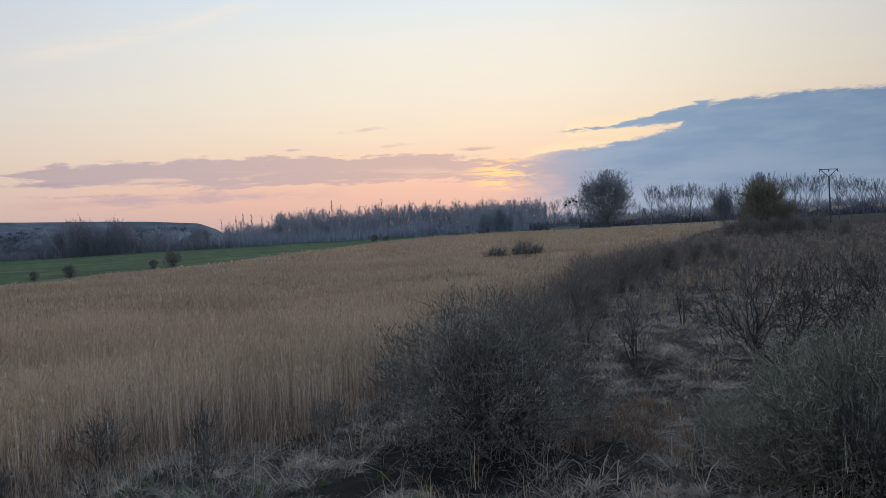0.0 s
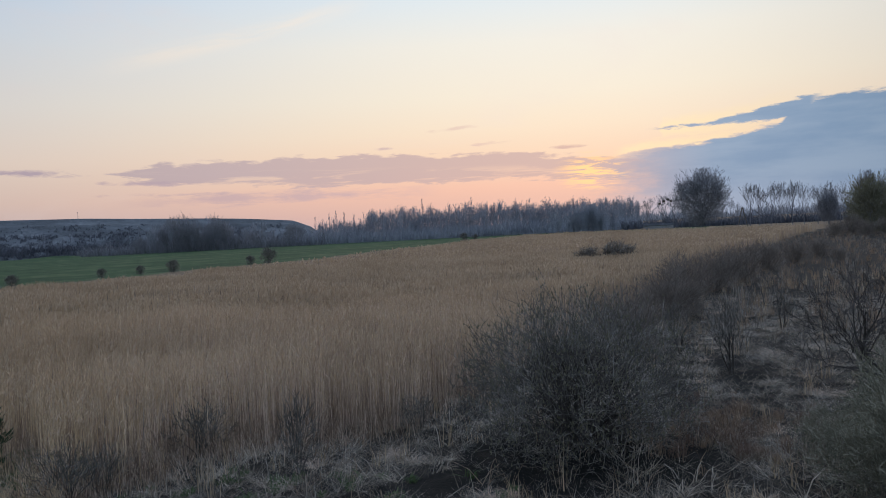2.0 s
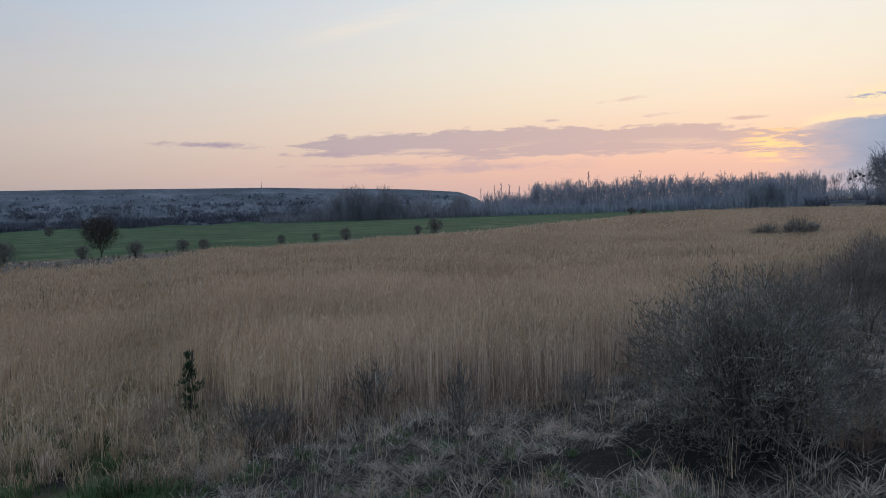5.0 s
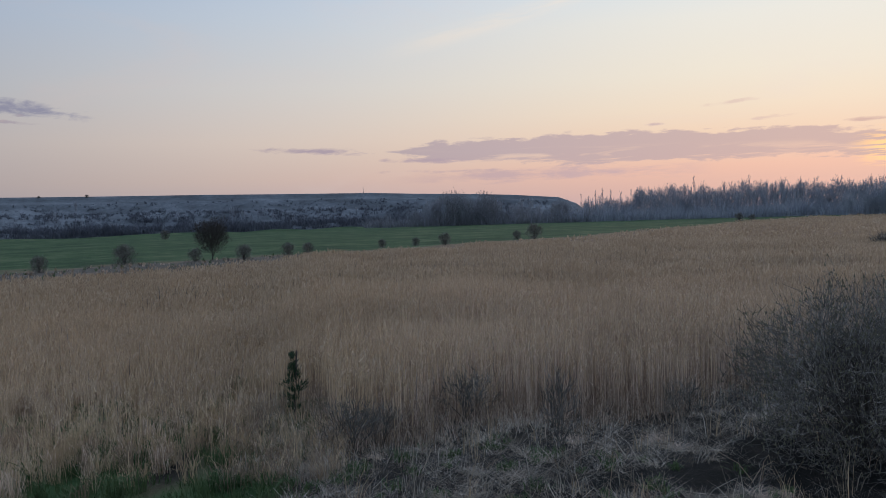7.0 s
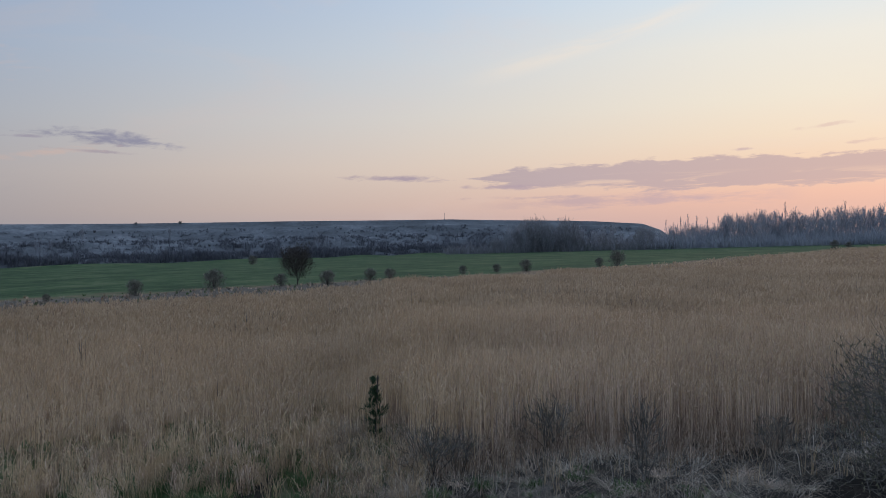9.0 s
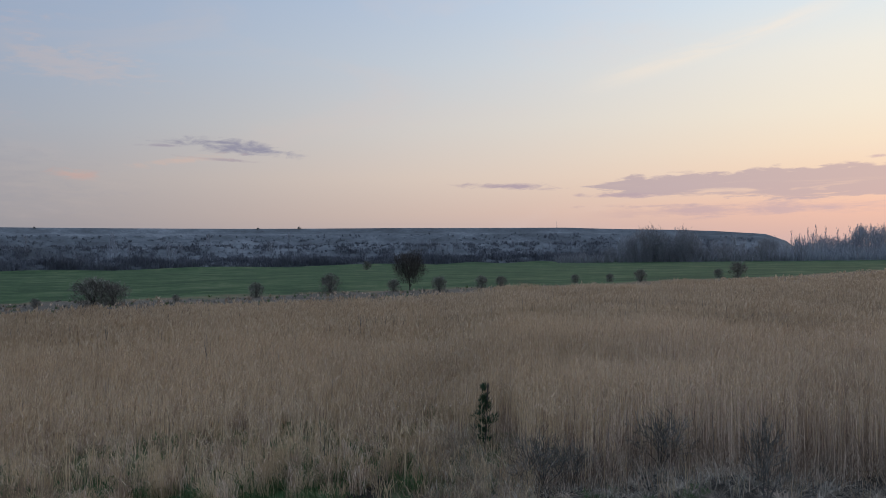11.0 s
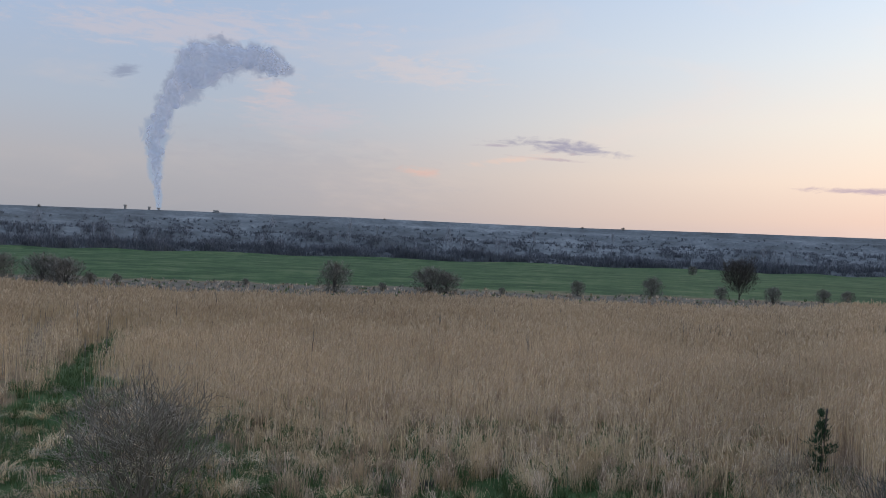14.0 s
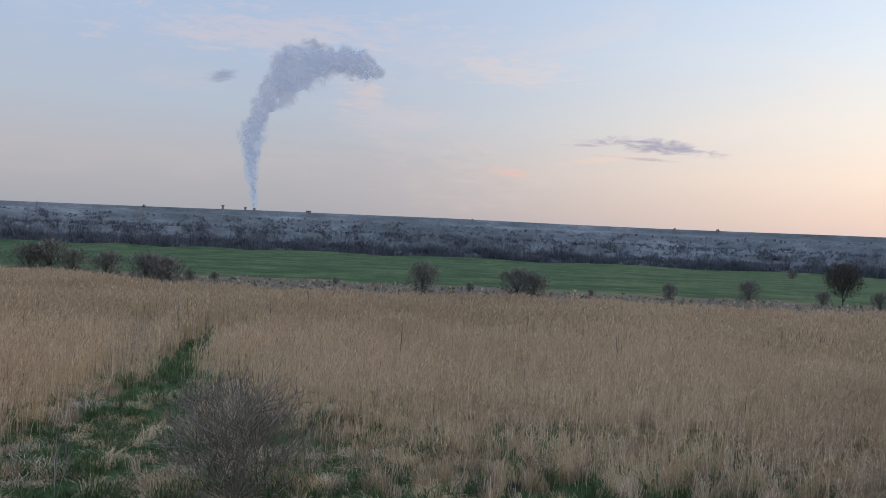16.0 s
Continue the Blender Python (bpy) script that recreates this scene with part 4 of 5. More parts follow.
def strands(w, count, mid, radii, length, radius, rise=0.9, curl=0.25, hollow=0.25, forked=False):
    """Fine twigs that fill a rounded crown, pointing out and up."""
    r = w.rng
    for i in range(count):
        while True:
            p = Vector((r.uniform(-1, 1), r.uniform(-1, 1), r.uniform(-1, 1)))
            lump = 0.86 + 0.3 * noise.noise(p.normalized() * 2.1 + Vector((len(w.thick) * 0.1, 3.3, 1.7))) + r.gauss(0, 0.07)
            if hollow < p.length < lump:
                break
        at = Vector((mid[0] + p.x * radii[0], mid[1] + p.y * radii[1], mid[2] + p.z * radii[2]))
        way = Vector((p.x + r.gauss(0, curl), p.y + r.gauss(0, curl), rise + p.z * 0.5 + r.gauss(0, curl))).normalized()
        size = length * r.uniform(0.5, 1.2)
        at = at - way * size * 0.7
        if at.z < 0.02:
            at.z = r.uniform(0.02, 0.3)
        for j in range(2):
            nxt = at + way * size / 2
            w.thin.append((at, nxt, radius * (1 - 0.3 * j), radius * (0.7 - 0.3 * j)))
            at, way = nxt, (way + Vector((r.gauss(0, curl), r.gauss(0, curl), r.gauss(0.05, curl)))).normalized()
            if forked and r.random() < 0.75:
                fork = (way + Vector((r.gauss(0, 0.8), r.gauss(0, 0.8), r.gauss(0.1, 0.6)))).normalized()
                end = nxt + fork * size * r.uniform(0.2, 0.45)
                w.thin.append((nxt, end, radius * 0.7, radius * 0.4))
                w.ends.append((end, fork))
        w.ends.append((at, way))


def ribbons(segments, least):
    """Twigs too far off to show their roundness, as single tapered strips."""
    a, b = np.array([tuple(q[0]) for q in segments]), np.array([tuple(q[1]) for q in segments])
    ra, rb = np.maximum([q[2] for q in segments], least), np.maximum([q[3] for q in segments], least * 0.7)
    side = np.cross(b - a, np.random.RandomState(len(segments)).normal(0, 1, a.shape))
    side = side / np.maximum(np.linalg.norm(side, axis=1), 1e-6)[:, None]
    v = np.stack([a - side * ra[:, None], a + side * ra[:, None], b + side * rb[:, None], b - side * rb[:, None]], 1).reshape(-1, 3)
    k = np.arange(len(a))[:, None, None] * 4
    return v, (k + np.array([(0, 1, 2), (0, 2, 3)])[None]).reshape(-1, 3)


def crown_part(w, mat, thing, least):
    v, f = (ribbons if least >= 0.016 else Wood.tubes)(w.thin, least)
    build("crown", v, f, mat, thing)["kind"] = "stuff"


def grow_shrub(name, seed, tall, wide, stems, split, thick_mat, thin_mat, least, label, category="shrub", rise=0.06, crook=0.16, lean=(0, 0), angles=(0.5, 0.55, 0.6, 0.6), buds=None, radius=0.035,
               spread=0.7, fill=0, fill_size=0.6, mid=0.55, hollow=0.25, curl=0.3, shoots=0, inner=None, forked=False, lift=0.9):
    """A many-stemmed bare shrub with its foot at the origin."""
    w, marks = Wood(seed), []
    for i in range(stems):
        t, out = w.rng.uniform(0, 6.283), w.rng.uniform(0.05, 1.0)
        go = Vector((math.cos(t) * out * spread + lean[0], math.sin(t) * out * spread + lean[1], 1.0))
        w.limb((math.cos(t) * 0.25 * out, math.sin(t) * 0.25 * out, -0.05), go, tall * w.rng.uniform(0.5, 0.72), radius * w.rng.uniform(0.6, 1.3), 0, len(split), split, angles, rise, crook, 1)
        marks.append(len(w.thick))
    fit_wood(w, tall, wide)

    def depth(p):
        return math.hypot(p.x / (wide / 2), p.y / (wide / 2), max(0.0, p.z - tall * mid) / (tall * (1 - mid)))

    w.thin[:] = [q for q in w.thin if depth(q[1]) < 1.05 + 0.2 * noise.noise(q[1] * 1.3)]
    w.ends[:] = [q for q in w.ends if depth(q[0]) < 1.05]
    if fill:
        strands(w, fill, (0, 0, tall * mid), (wide / 2, wide / 2, tall * (1 - mid)), fill_size, least, curl=curl, hollow=hollow, forked=forked, rise=lift)
    if shoots:
        strands(w, shoots, (0, 0, tall * 0.6), (wide * 0.47, wide * 0.47, tall * 0.4), fill_size * 1.5, least * 1.25, rise=1.6, curl=0.3, hollow=0.72, forked=forked)
    thing = new(name)
    # twigs deep inside take darker bark: the crown's inner shade as colour
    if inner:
        shaded_twigs = [q for q in w.thin if depth(q[1]) < 0.5]
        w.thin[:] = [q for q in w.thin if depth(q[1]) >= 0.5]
        v, f = Wood.tubes(shaded_twigs, least * 1.2)
        build("shaded_inner_crown", v, f, inner, thing)["kind"] = "stuff"
    start = 0
    for end in marks:
        kept = [q for q in w.thick[start:end] if q[1].z < tall and math.hypot(q[1].x, q[1].y) < wide * 0.5]
        v, f = Wood.tubes(kept or w.thick[start:start + 1], least * 1.3)
        build("stem", v, f, thick_mat, thing)
        start = end
    crown_part(w, thin_mat, thing, least)
    if buds:
        rng, bx = np.random.RandomState(seed), np.array([tuple(p) for p, _ in w.ends])
        bx = bx[rng.uniform(0, 1, len(bx)) < 0.6]
        v, f = blades(bx[:, 0], bx[:, 1], bx[:, 2] - buds * 0.5, np.full(len(bx), buds * 1.6), np.full(len(bx), buds), np.full(len(bx), buds * 0.4), rng.uniform(0, 3.1, len(bx)), 1)
        build("bud_spray", v, f, BUD, thing)["kind"] = "stuff"
    return tagged(thing, label, category)


def grow_tree(name, seed, tall, wide, split, mat, least, label, trunk=0.45, clear=0.35, angles=(0.75, 0.6, 0.6, 0.6), rise=0.09, crook=0.1, reach=0.62, thin_mat=None, category="tree", limbs=9, radius=0.02,
              fill=0, fill_size=1.5, mid=0.6, hollow=0.25, curl=0.25):
    """A single-trunked bare tree with its foot at the origin."""
    w = Wood(seed)
    at, way, rad = Vector((0, 0, -0.3)), Vector((0, 0, 1)), tall * radius
    top = tall * trunk * 1.6
    knots, steps = [], 8
    for i in range(steps):
        way = (way + Vector((w.rng.gauss(0, crook * 0.35), w.rng.gauss(0, crook * 0.35), 0.25))).normalized()
        nxt = at + way * top / steps
        w.thick.append((at.copy(), nxt.copy(), rad * (1 - 0.75 * i / steps), rad * (1 - 0.75 * (i + 1) / steps)))
        at = nxt
        knots.append((at.copy(), rad * (1 - 0.75 * (i + 1) / steps), (i + 1) / steps))
    for i in range(limbs):
        f = clear + (1 - clear) * (i + 0.5) / limbs
        p, r0, _ = knots[min(steps - 1, int(f * steps))]
        t = i * 2.4 + w.rng.uniform(-0.5, 0.5)
        tip = angles[0] * (1.15 - 0.6 * f)
        go = Vector((math.cos(t) * math.sin(tip), math.sin(t) * math.sin(tip), math.cos(tip)))
        w.limb(p, go, tall * reach * (0.75 - 0.4 * f) * w.rng.uniform(0.8, 1.15), r0 * 0.6, 1, 1 + len(split), (0, *split), (0, *angles[1:], 0.6), rise, crook, 2)
    fit_wood(w, tall, wide)
    if fill:
        strands(w, fill, (0, 0, tall * mid), (wide / 2, wide / 2, tall * (1 - mid)), fill_size, least, rise=0.6, curl=curl, hollow=hollow)
    thing = new(name)
    v, f = Wood.tubes(w.thick, least)
    build("trunk", v, f, mat, thing)
    crown_part(w, thin_mat or mat, thing, least)
    return tagged(thing, label, category)


def set_at(ob, az, d, turn=0.0, size=1.0, z=None, squash=None):
    """Moves a thing to a place, with its foot on the ground."""
    p = spot(az, d)
    p.z = float(height(np.array(p.x), np.array(p.y))) if z is None else z
    ob.matrix_basis = Matrix.Translation(p) @ pose(0, 0, 0, 0, 0, turn)
    ob.scale = squash or (size, size, size)
    return ob


def copy_at(ob, az, d, turn=0.0, size=1.0, z=None, squash=None, label=""):
    made = copy_thing(ob, Matrix.Identity(4))
    set_at(made, az, d, turn, size, z, squash)
    if label:
        made["label"] = label
    return made


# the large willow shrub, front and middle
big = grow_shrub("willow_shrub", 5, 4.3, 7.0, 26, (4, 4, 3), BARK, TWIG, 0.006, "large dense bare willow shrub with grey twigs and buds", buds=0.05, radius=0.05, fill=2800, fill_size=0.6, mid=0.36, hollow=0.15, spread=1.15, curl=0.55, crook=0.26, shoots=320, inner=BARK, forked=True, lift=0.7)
set_at(big, -2.3, 21.6)
row = grow_shrub("thicket_shrub", 8, 3.6, 4.6, 16, (4, 3, 2), TWIG_BROWN, TWIG_BROWN, 0.016, "dark bare willow shrub at the reed edge", radius=0.04, fill=800, fill_size=0.9, mid=0.4)
set_at(row, -8.5, 47, 30, 0.95)
for a, d, t, s in ((-6.2, 36, 80, 0.85), (-10.2, 60, 140, 1.0), (-12.0, 66, 10, 1.0), (-13.6, 74, 60, 1.0), (-15.2, 88, 200, 0.95), (-16.8, 98, 250, 0.8), (-18.4, 110, 100, 0.7), (-9.6, 50, 300, 0.7), (-19.5, 100, 170, 0.5)):
    copy_at(row, a, d, t, s)
pair = grow_shrub("reed_shrub", 12, 3.7, 4.6, 12, (4, 3), BARK, TWIG, 0.025, "dark rounded bare shrub standing in the reeds", radius=0.04, fill=900, fill_size=1.0, mid=0.5)
set_at(pair, -5.5, 96, 0, 1.0)
copy_at(pair, -3.5, 96, 90, 0.85)

# the thin sapling and the crooked tree in the clearing
sap = grow_shrub("sapling", 21, 3.2, 2.0, 3, (5, 4, 3), BARK, TWIG, 0.009, "slender bare sapling in the clearing", category="sapling", rise=0.1, radius=0.06, fill=150, fill_size=0.7, mid=0.6)
set_at(sap, -12.8, 32.0)
copy_at(sap, -9.5, 36, 60, 0.75)
copy_at(sap, -16.0, 44, 160, 0.75)
bent = grow_shrub("crooked_tree", 33, 4.9, 8.0, 7, (3, 4, 3, 2), BARK, BARK, 0.012, "dark crooked bare tree with long leaning limbs", category="tree", rise=0.02, crook=0.34, lean=(-0.3, 0.0), radius=0.12, fill=220, fill_size=0.8, mid=0.55, hollow=0.6, forked=True)
set_at(bent, -22.0, 30.5, 0, 0.86)
copy_at(bent, -26.8, 35, 120, 0.86)

# brambly greenish shrubs at the foot of the bank
bram = grow_shrub("olive_shrub", 41, 3.3, 4.4, 18, (4, 4, 3), TWIG, TWIG_GREEN, 0.0075, "tangled grey-olive twiggy shrub on the bank", rise=0.03, crook=0.22, buds=0.042, radius=0.03, fill=900, fill_size=0.5, mid=0.4, spread=1.0, curl=0.6, shoots=150, forked=True, lift=0.7)
set_at(bram, -25.5, 18.4, 0, 1.0)
for a, d, t, k in ((-22.0, 18.2, 200, (0.8, 0.7, 0.62)), (-29.5, 19.0, 100, (1.1, 1.0, 1.12)), (-24.0, 23.5, 250, (0.9, 0.9, 0.85)), (-33.0, 19.5, 40, (1.1, 1.1, 1.2)), (-19.6, 21.0, 310, (0.55, 0.55, 0.45))):
    copy_at(bram, a, d, t, squash=k)
copy_at(row, -29.0, 30, 60, 0.85)
copy_at(sap, -24.5, 20.5, 20, 0.8)
copy_at(sap, -27.5, 17.5, 90, 0.9)

# small shrubs before the reeds
low = grow_shrub("low_shrub", 51, 1.75, 2.2, 9, (4, 3, 2), BARK, TWIG, 0.007, "small bare shrub before the reeds", radius=0.02, fill=90, fill_size=0.4, buds=0.035, crook=0.22)
set_at(low, 24.1, 23.0)
thin = grow_shrub("thin_shrub", 55, 2.2, 1.3, 4, (4, 3, 2), TWIG, TWIG, 0.006, "thin bare shrub in the dead grass", radius=0.022, fill=120, fill_size=0.5, mid=0.6)
set_at(thin, 17.6, 20.3)
copy_at(low, 30.5, 21.0, 80, 0.75)
copy_at(low, 32.4, 20.6, 200, 0.9)
copy_at(low, 9.0, 24.0, 120, 0.7)

# pale shrub and the young birch by the green path
pale = grow_shrub("pale_shrub", 61, 3.2, 3.9, 20, (4, 4, 3), TWIG_DRY, TWIG_DRY, 0.0065, "rounded grey-brown bare shrub beside the green path", radius=0.026, fill=420, fill_size=0.6, mid=0.42, spread=1.1, curl=0.4, shoots=110, buds=0.026, forked=True, lift=1.0, crook=0.2)
set_at(pale, 82.0, 18.6)
birch = grow_shrub("birch_sapling", 66, 1.6, 0.9, 2, (6, 3), BIRCH, TWIG_PALE, 0.005, "young birch with a pale stem in the grass", category="sapling", radius=0.013)
set_at(birch, 93.2, 19.8)
weed = grow_shrub("tall_weed", 68, 2.5, 0.4, 1, (3, 2), TWIG, TWIG, 0.01, "tall dead weed stalk in the reeds", category="weed", radius=0.014)
for a, d, s in ((77.3, 62, 1.2), (70.9, 37, 1.05), (84.3, 40, 1.1), (85.5, 35, 0.9), (62.0, 48, 1.1), (45.0, 52, 1.0), (80.0, 52, 1.0), (86.0, 46, 1.1)):
    copy_at(weed, a, d, a * 37, s)
set_at(weed, 55.5, 40)

# shrubs along the meadow edge
hedge = grow_shrub("meadow_shrub", 71, 4.0, 4.6, 12, (4, 4, 3), BARK, TWIG, 0.02, "dark bare shrub at the edge of the meadow", radius=0.05, fill=900, fill_size=0.65, mid=0.42, curl=0.45)
set_at(hedge, 69.4, 106, 0, 1.1)
tagged(hedge, group="shrubs along the meadow edge")
upright = grow_tree("meadow_tree", 73, 6.3, 5.6, (4, 4, 3), BARK, 0.022, "dark vase-shaped bare tree at the meadow edge", trunk=0.3, clear=0.1, angles=(0.7, 0.45, 0.45, 0.5), reach=0.8, limbs=14, fill=2400, fill_size=0.6, mid=0.58, curl=0.35)
set_at(upright, 41.5, 135, 0, 1.11)
for a, d, t, s in ((62.6, 113, 90, 0.9), (61.5, 113, 10, 0.75), (52.2, 120, 30, 0.55), (47.1, 130, 60, 0.76), (42.6, 131, 150, 0.5), (39.4, 129, 190, 0.6), (36.4, 139, 230, 0.54), (35.0, 140, 30, 0.5),
                   (27.4, 162, 20, 0.42), (29.8, 158, 20, 0.42), (25.3, 163, 75, 0.6), (19.0, 184, 300, 0.86), (20.2, 182, 40, 0.5), (5.2, 330, 40, 0.85), (4.4, 332, 90, 0.65),
                   (94.0, 139, 120, 1.05), (95.2, 139, 20, 0.9), (92.6, 136, 200, 0.75), (90.6, 125, 220, 0.76), (88.2, 117, 250, 0.82), (87.4, 115, 280, 0.72), (86.8, 111, 100, 0.76), (85.4, 112, 40, 0.38), (98.0, 136, 120, 1.0),
                   (44.5, 330, 0, 0.9), (83.8, 114, 10, 0.32), (75.5, 118, 10, 0.25), (66.0, 112, 10, 0.3), (57.5, 116, 50, 0.25)):
    s = s * (1.2 if a > 86 else 1.12)
    broad = 1.35 if s > 0.68 and a > 60 else 1.0
    copy_at(hedge, a, d, t, squash=(s * broad, s * broad, s))

# the small conifer
def make_conifer():
    rng = np.random.RandomState(5)
    thing = new("conifer")
    w = Wood(4)
    w.limb((0, 0, -0.1), (0.03, 0, 1), 2.3, 0.04, 3, 3, (0,), (0,), 0.05, 0.02, 9)
    v, f = Wood.tubes(w.thick)
    build("trunk", v, f, BARK, thing)
    px, py, pz, turn = [], [], [], []
    for i in range(56):
        up, side = rng.uniform(0.12, 0.97), rng.uniform(0, 6.283)
        reach = (1.02 - up) ** 1.2 * rng.uniform(0.15, 0.85)
        for f in np.linspace(0.1, 1.0, 12):
            for j in range(2):
                px.append(np.cos(side) * reach * f + rng.normal(0, 0.03))
                py.append(np.sin(side) * reach * f + rng.normal(0, 0.03))
                pz.append(up * 2.2 + reach * f * 0.45 + rng.normal(0, 0.035))
                turn.append(side)
    px, py, pz, turn = np.array(px), np.array(py), np.array(pz), np.array(turn)
    count = len(px)
    v, f = blades(px, py, pz, rng.uniform(0.05, 0.13, count), np.full(count, 0.03), rng.uniform(0.03, 0.1, count), rng.uniform(0, 3.1, count), 1, 0.3, turn + rng.normal(0, 0.9, count))
    build("needle_crown", v, f, NEEDLE, thing)["kind"] = "stuff"
    return tagged(thing, "small slim dark green conifer among the reeds", "conifer")


set_at(make_conifer(), 36.35, 24.4, 0, squash=(1.2, 1.2, 0.95))

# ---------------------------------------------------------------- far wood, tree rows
kinds = [tagged(grow_tree("wood_tree", 80 + i, 18.0 + i, 5.5 + i, (3, 3), HAZED_BARK, 0.08, "tall bare grey tree in the far wood", trunk=0.5, clear=0.15, angles=(0.45, 0.4, 0.45), reach=0.5, limbs=14, radius=0.011,
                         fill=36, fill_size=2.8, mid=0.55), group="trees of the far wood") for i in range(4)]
snag = grow_tree("dead_tree", 91, 21.0, 3.2, (2, 2), HAZED_BARK, 0.09, "tall dead tree with broken bare limbs", trunk=0.6, clear=0.5, angles=(0.4, 0.4, 0.5), reach=0.3, limbs=7, radius=0.012)
rng = random.Random(7)
placed = 0
for i in range(250):
    a = -7.0 + 22.5 * (i + rng.random()) / 250
    d = rng.uniform(455, 560)
    s = rng.uniform(0.72, 1.0) * (0.72 if a > 12 else 1.02) * d / 490
    if placed < 4:
        set_at(kinds[placed], a, d, rng.uniform(0, 360), s)
        placed += 1
    else:
        copy_at(rng.choice(kinds), a, d, rng.uniform(0, 360), s)
set_at(snag, 8.1, 470, 0, 1.12)
for a, d, s in ((4.5, 470, 1.1), (15.7, 480, 0.78), (15.2, 480, 0.7), (14.7, 470, 0.84), (14.2, 472, 0.9), (13.6, 480, 0.86), (12.9, 470, 0.8), (12.2, 470, 0.84), (11.5, 475, 0.86), (10.9, 470, 0.8), (10.2, 470, 0.84), (9.4, 470, 0.86)):
    copy_at(snag, a, d, a * 50, s)
# wood before the heap's end
for i in range(50):
    a = rng.uniform(16.0, 27.0)
    copy_at(rng.choice(kinds), a, rng.uniform(430, 490), rng.uniform(0, 360), rng.uniform(0.45, 0.75) * (1.3 if 25 < a < 26.6 or 22.2 < a < 23 else 1.0) * (1.0 if a > 19 else 0.75))
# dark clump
clump = grow_shrub("young_alder", 101, 14.0, 7.5, 7, (4, 3, 2), HAZED_BARK, HAZED_BARK, 0.055, "young dark alder in a dense clump", category="tree", radius=0.09, fill=150, fill_size=2.6, mid=0.5)
set_at(clump, -1.4, 400, 0, 0.8)
for i in range(20):
    a = rng.uniform(-5.8, -1.0)
    copy_at(clump, a, rng.uniform(395, 420), rng.uniform(0, 360), rng.uniform(0.8, 1.05) * (1.15 - 0.1 * abs(a + 3.5)))
alder = grow_shrub("alder", 104, 15.0, 9.0, 7, (4, 3, 3), HAZED_MID_BARK, HAZED_MID_BARK, 0.055, "dark bare alder before the end of the heap", category="tree", radius=0.1, fill=230, fill_size=2.4, mid=0.5)
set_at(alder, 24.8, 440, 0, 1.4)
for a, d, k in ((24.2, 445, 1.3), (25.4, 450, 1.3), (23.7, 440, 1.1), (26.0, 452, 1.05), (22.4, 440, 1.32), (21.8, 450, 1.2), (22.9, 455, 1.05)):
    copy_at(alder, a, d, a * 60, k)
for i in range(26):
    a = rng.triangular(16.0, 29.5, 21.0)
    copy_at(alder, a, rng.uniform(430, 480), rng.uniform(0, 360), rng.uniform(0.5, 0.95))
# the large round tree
oak = grow_tree("round_tree", 111, 22.0, 20.0, (5, 4, 3), HAZED_MID_BARK, 0.05, "large bare tree with a broad rounded crown", trunk=0.3, clear=0.2, angles=(0.85, 0.5, 0.5, 0.5), reach=0.72, limbs=16, radius=0.02, fill=9500, fill_size=1.5, mid=0.52, curl=0.35)
set_at(oak, -11.2, 340, 0, squash=(1.14, 1.14, 1.13))
copy_at(oak, -18.9, 325, 80, squash=(0.44, 0.44, 0.6), label="dark rounded bare tree at the reed bed's far end")
copy_at(oak, -21.3, 335, 200, squash=(0.6, 0.6, 0.88), label="tall rounded grey tree behind the willow")


def make_nest():
    """A ball of sticks lodged in a crown."""
    w = Wood(7)
    strands(w, 90, (0, 0, 0.5), (0.65, 0.65, 0.5), 0.9, 0.05, rise=0.0, curl=1.0, hollow=0.0)
    v, f = Wood.tubes(w.thin)
    return tagged(build("bird_nest", v, f, BARK), "dark stick nest high in a bare tree", "nest", group="nests in the bare trees")


nest = make_nest()
set_at(nest, -9.0, 360, 0, z=12.6)
for a, z in ((-8.75, 12.0), (-9.2, 12.0), (-9.55, 12.3), (-8.45, 11.0)):
    copy_at(nest, a, 360, a * 90, 0.9, z=z)
rows = [tagged(grow_tree("bare_tree", 115 + i, 15.0, 8.5 - i, (4, 3, 3), HAZED_MID_BARK, 0.034, "bare tree with ascending forked limbs", trunk=0.46, clear=0.42, angles=(0.55, 0.42, 0.45, 0.5), rise=0.16, crook=0.1, reach=0.62, limbs=8 + i, radius=0.015),
               group="row of bare trees") for i in range(3)]
stand = ((-9.3, 360, 0.98), (-8.6, 372, 0.9), (-7.6, 390, 0.85), (-13.2, 365, 0.7), (-14.2, 345, 1.0), (-14.8, 345, 0.95), (-15.5, 345, 1.0), (-16.1, 345, 0.98), (-16.8, 345, 1.0), (-17.5, 345, 0.96), (-18.3, 345, 0.85), (-19.0, 340, 0.92),
         (-19.6, 340, 0.9), (-22.6, 300, 0.9), (-23.3, 300, 0.92), (-24.0, 300, 0.95), (-24.7, 300, 0.93), (-25.9, 300, 0.9), (-26.6, 300, 0.85), (-27.3, 300, 0.8), (-28.0, 300, 0.75), (-28.8, 300, 0.7), (-29.6, 300, 0.7))
for i, (a, d, s) in enumerate(stand):
    if i < 3:
        set_at(rows[i], a, d, a * 70, s * 1.18)
    else:
        copy_at(rows[i * 7 % 3], a, d, a * 70, s * 1.18)
# willow with yellowish buds
golden = grow_tree("golden_willow", 121, 11.5, 10.5, (5, 4, 3), HAZED_BARK, 0.04, "rounded willow hazed with yellow-green buds", trunk=0.25, clear=0.1, angles=(0.9, 0.5, 0.5, 0.5), reach=0.75, limbs=16, thin_mat=WILLOW, fill=4200, fill_size=1.2, mid=0.42, curl=0.6)
set_at(golden, -21.3, 205, 0, squash=(1.1, 1.1, 1.17))
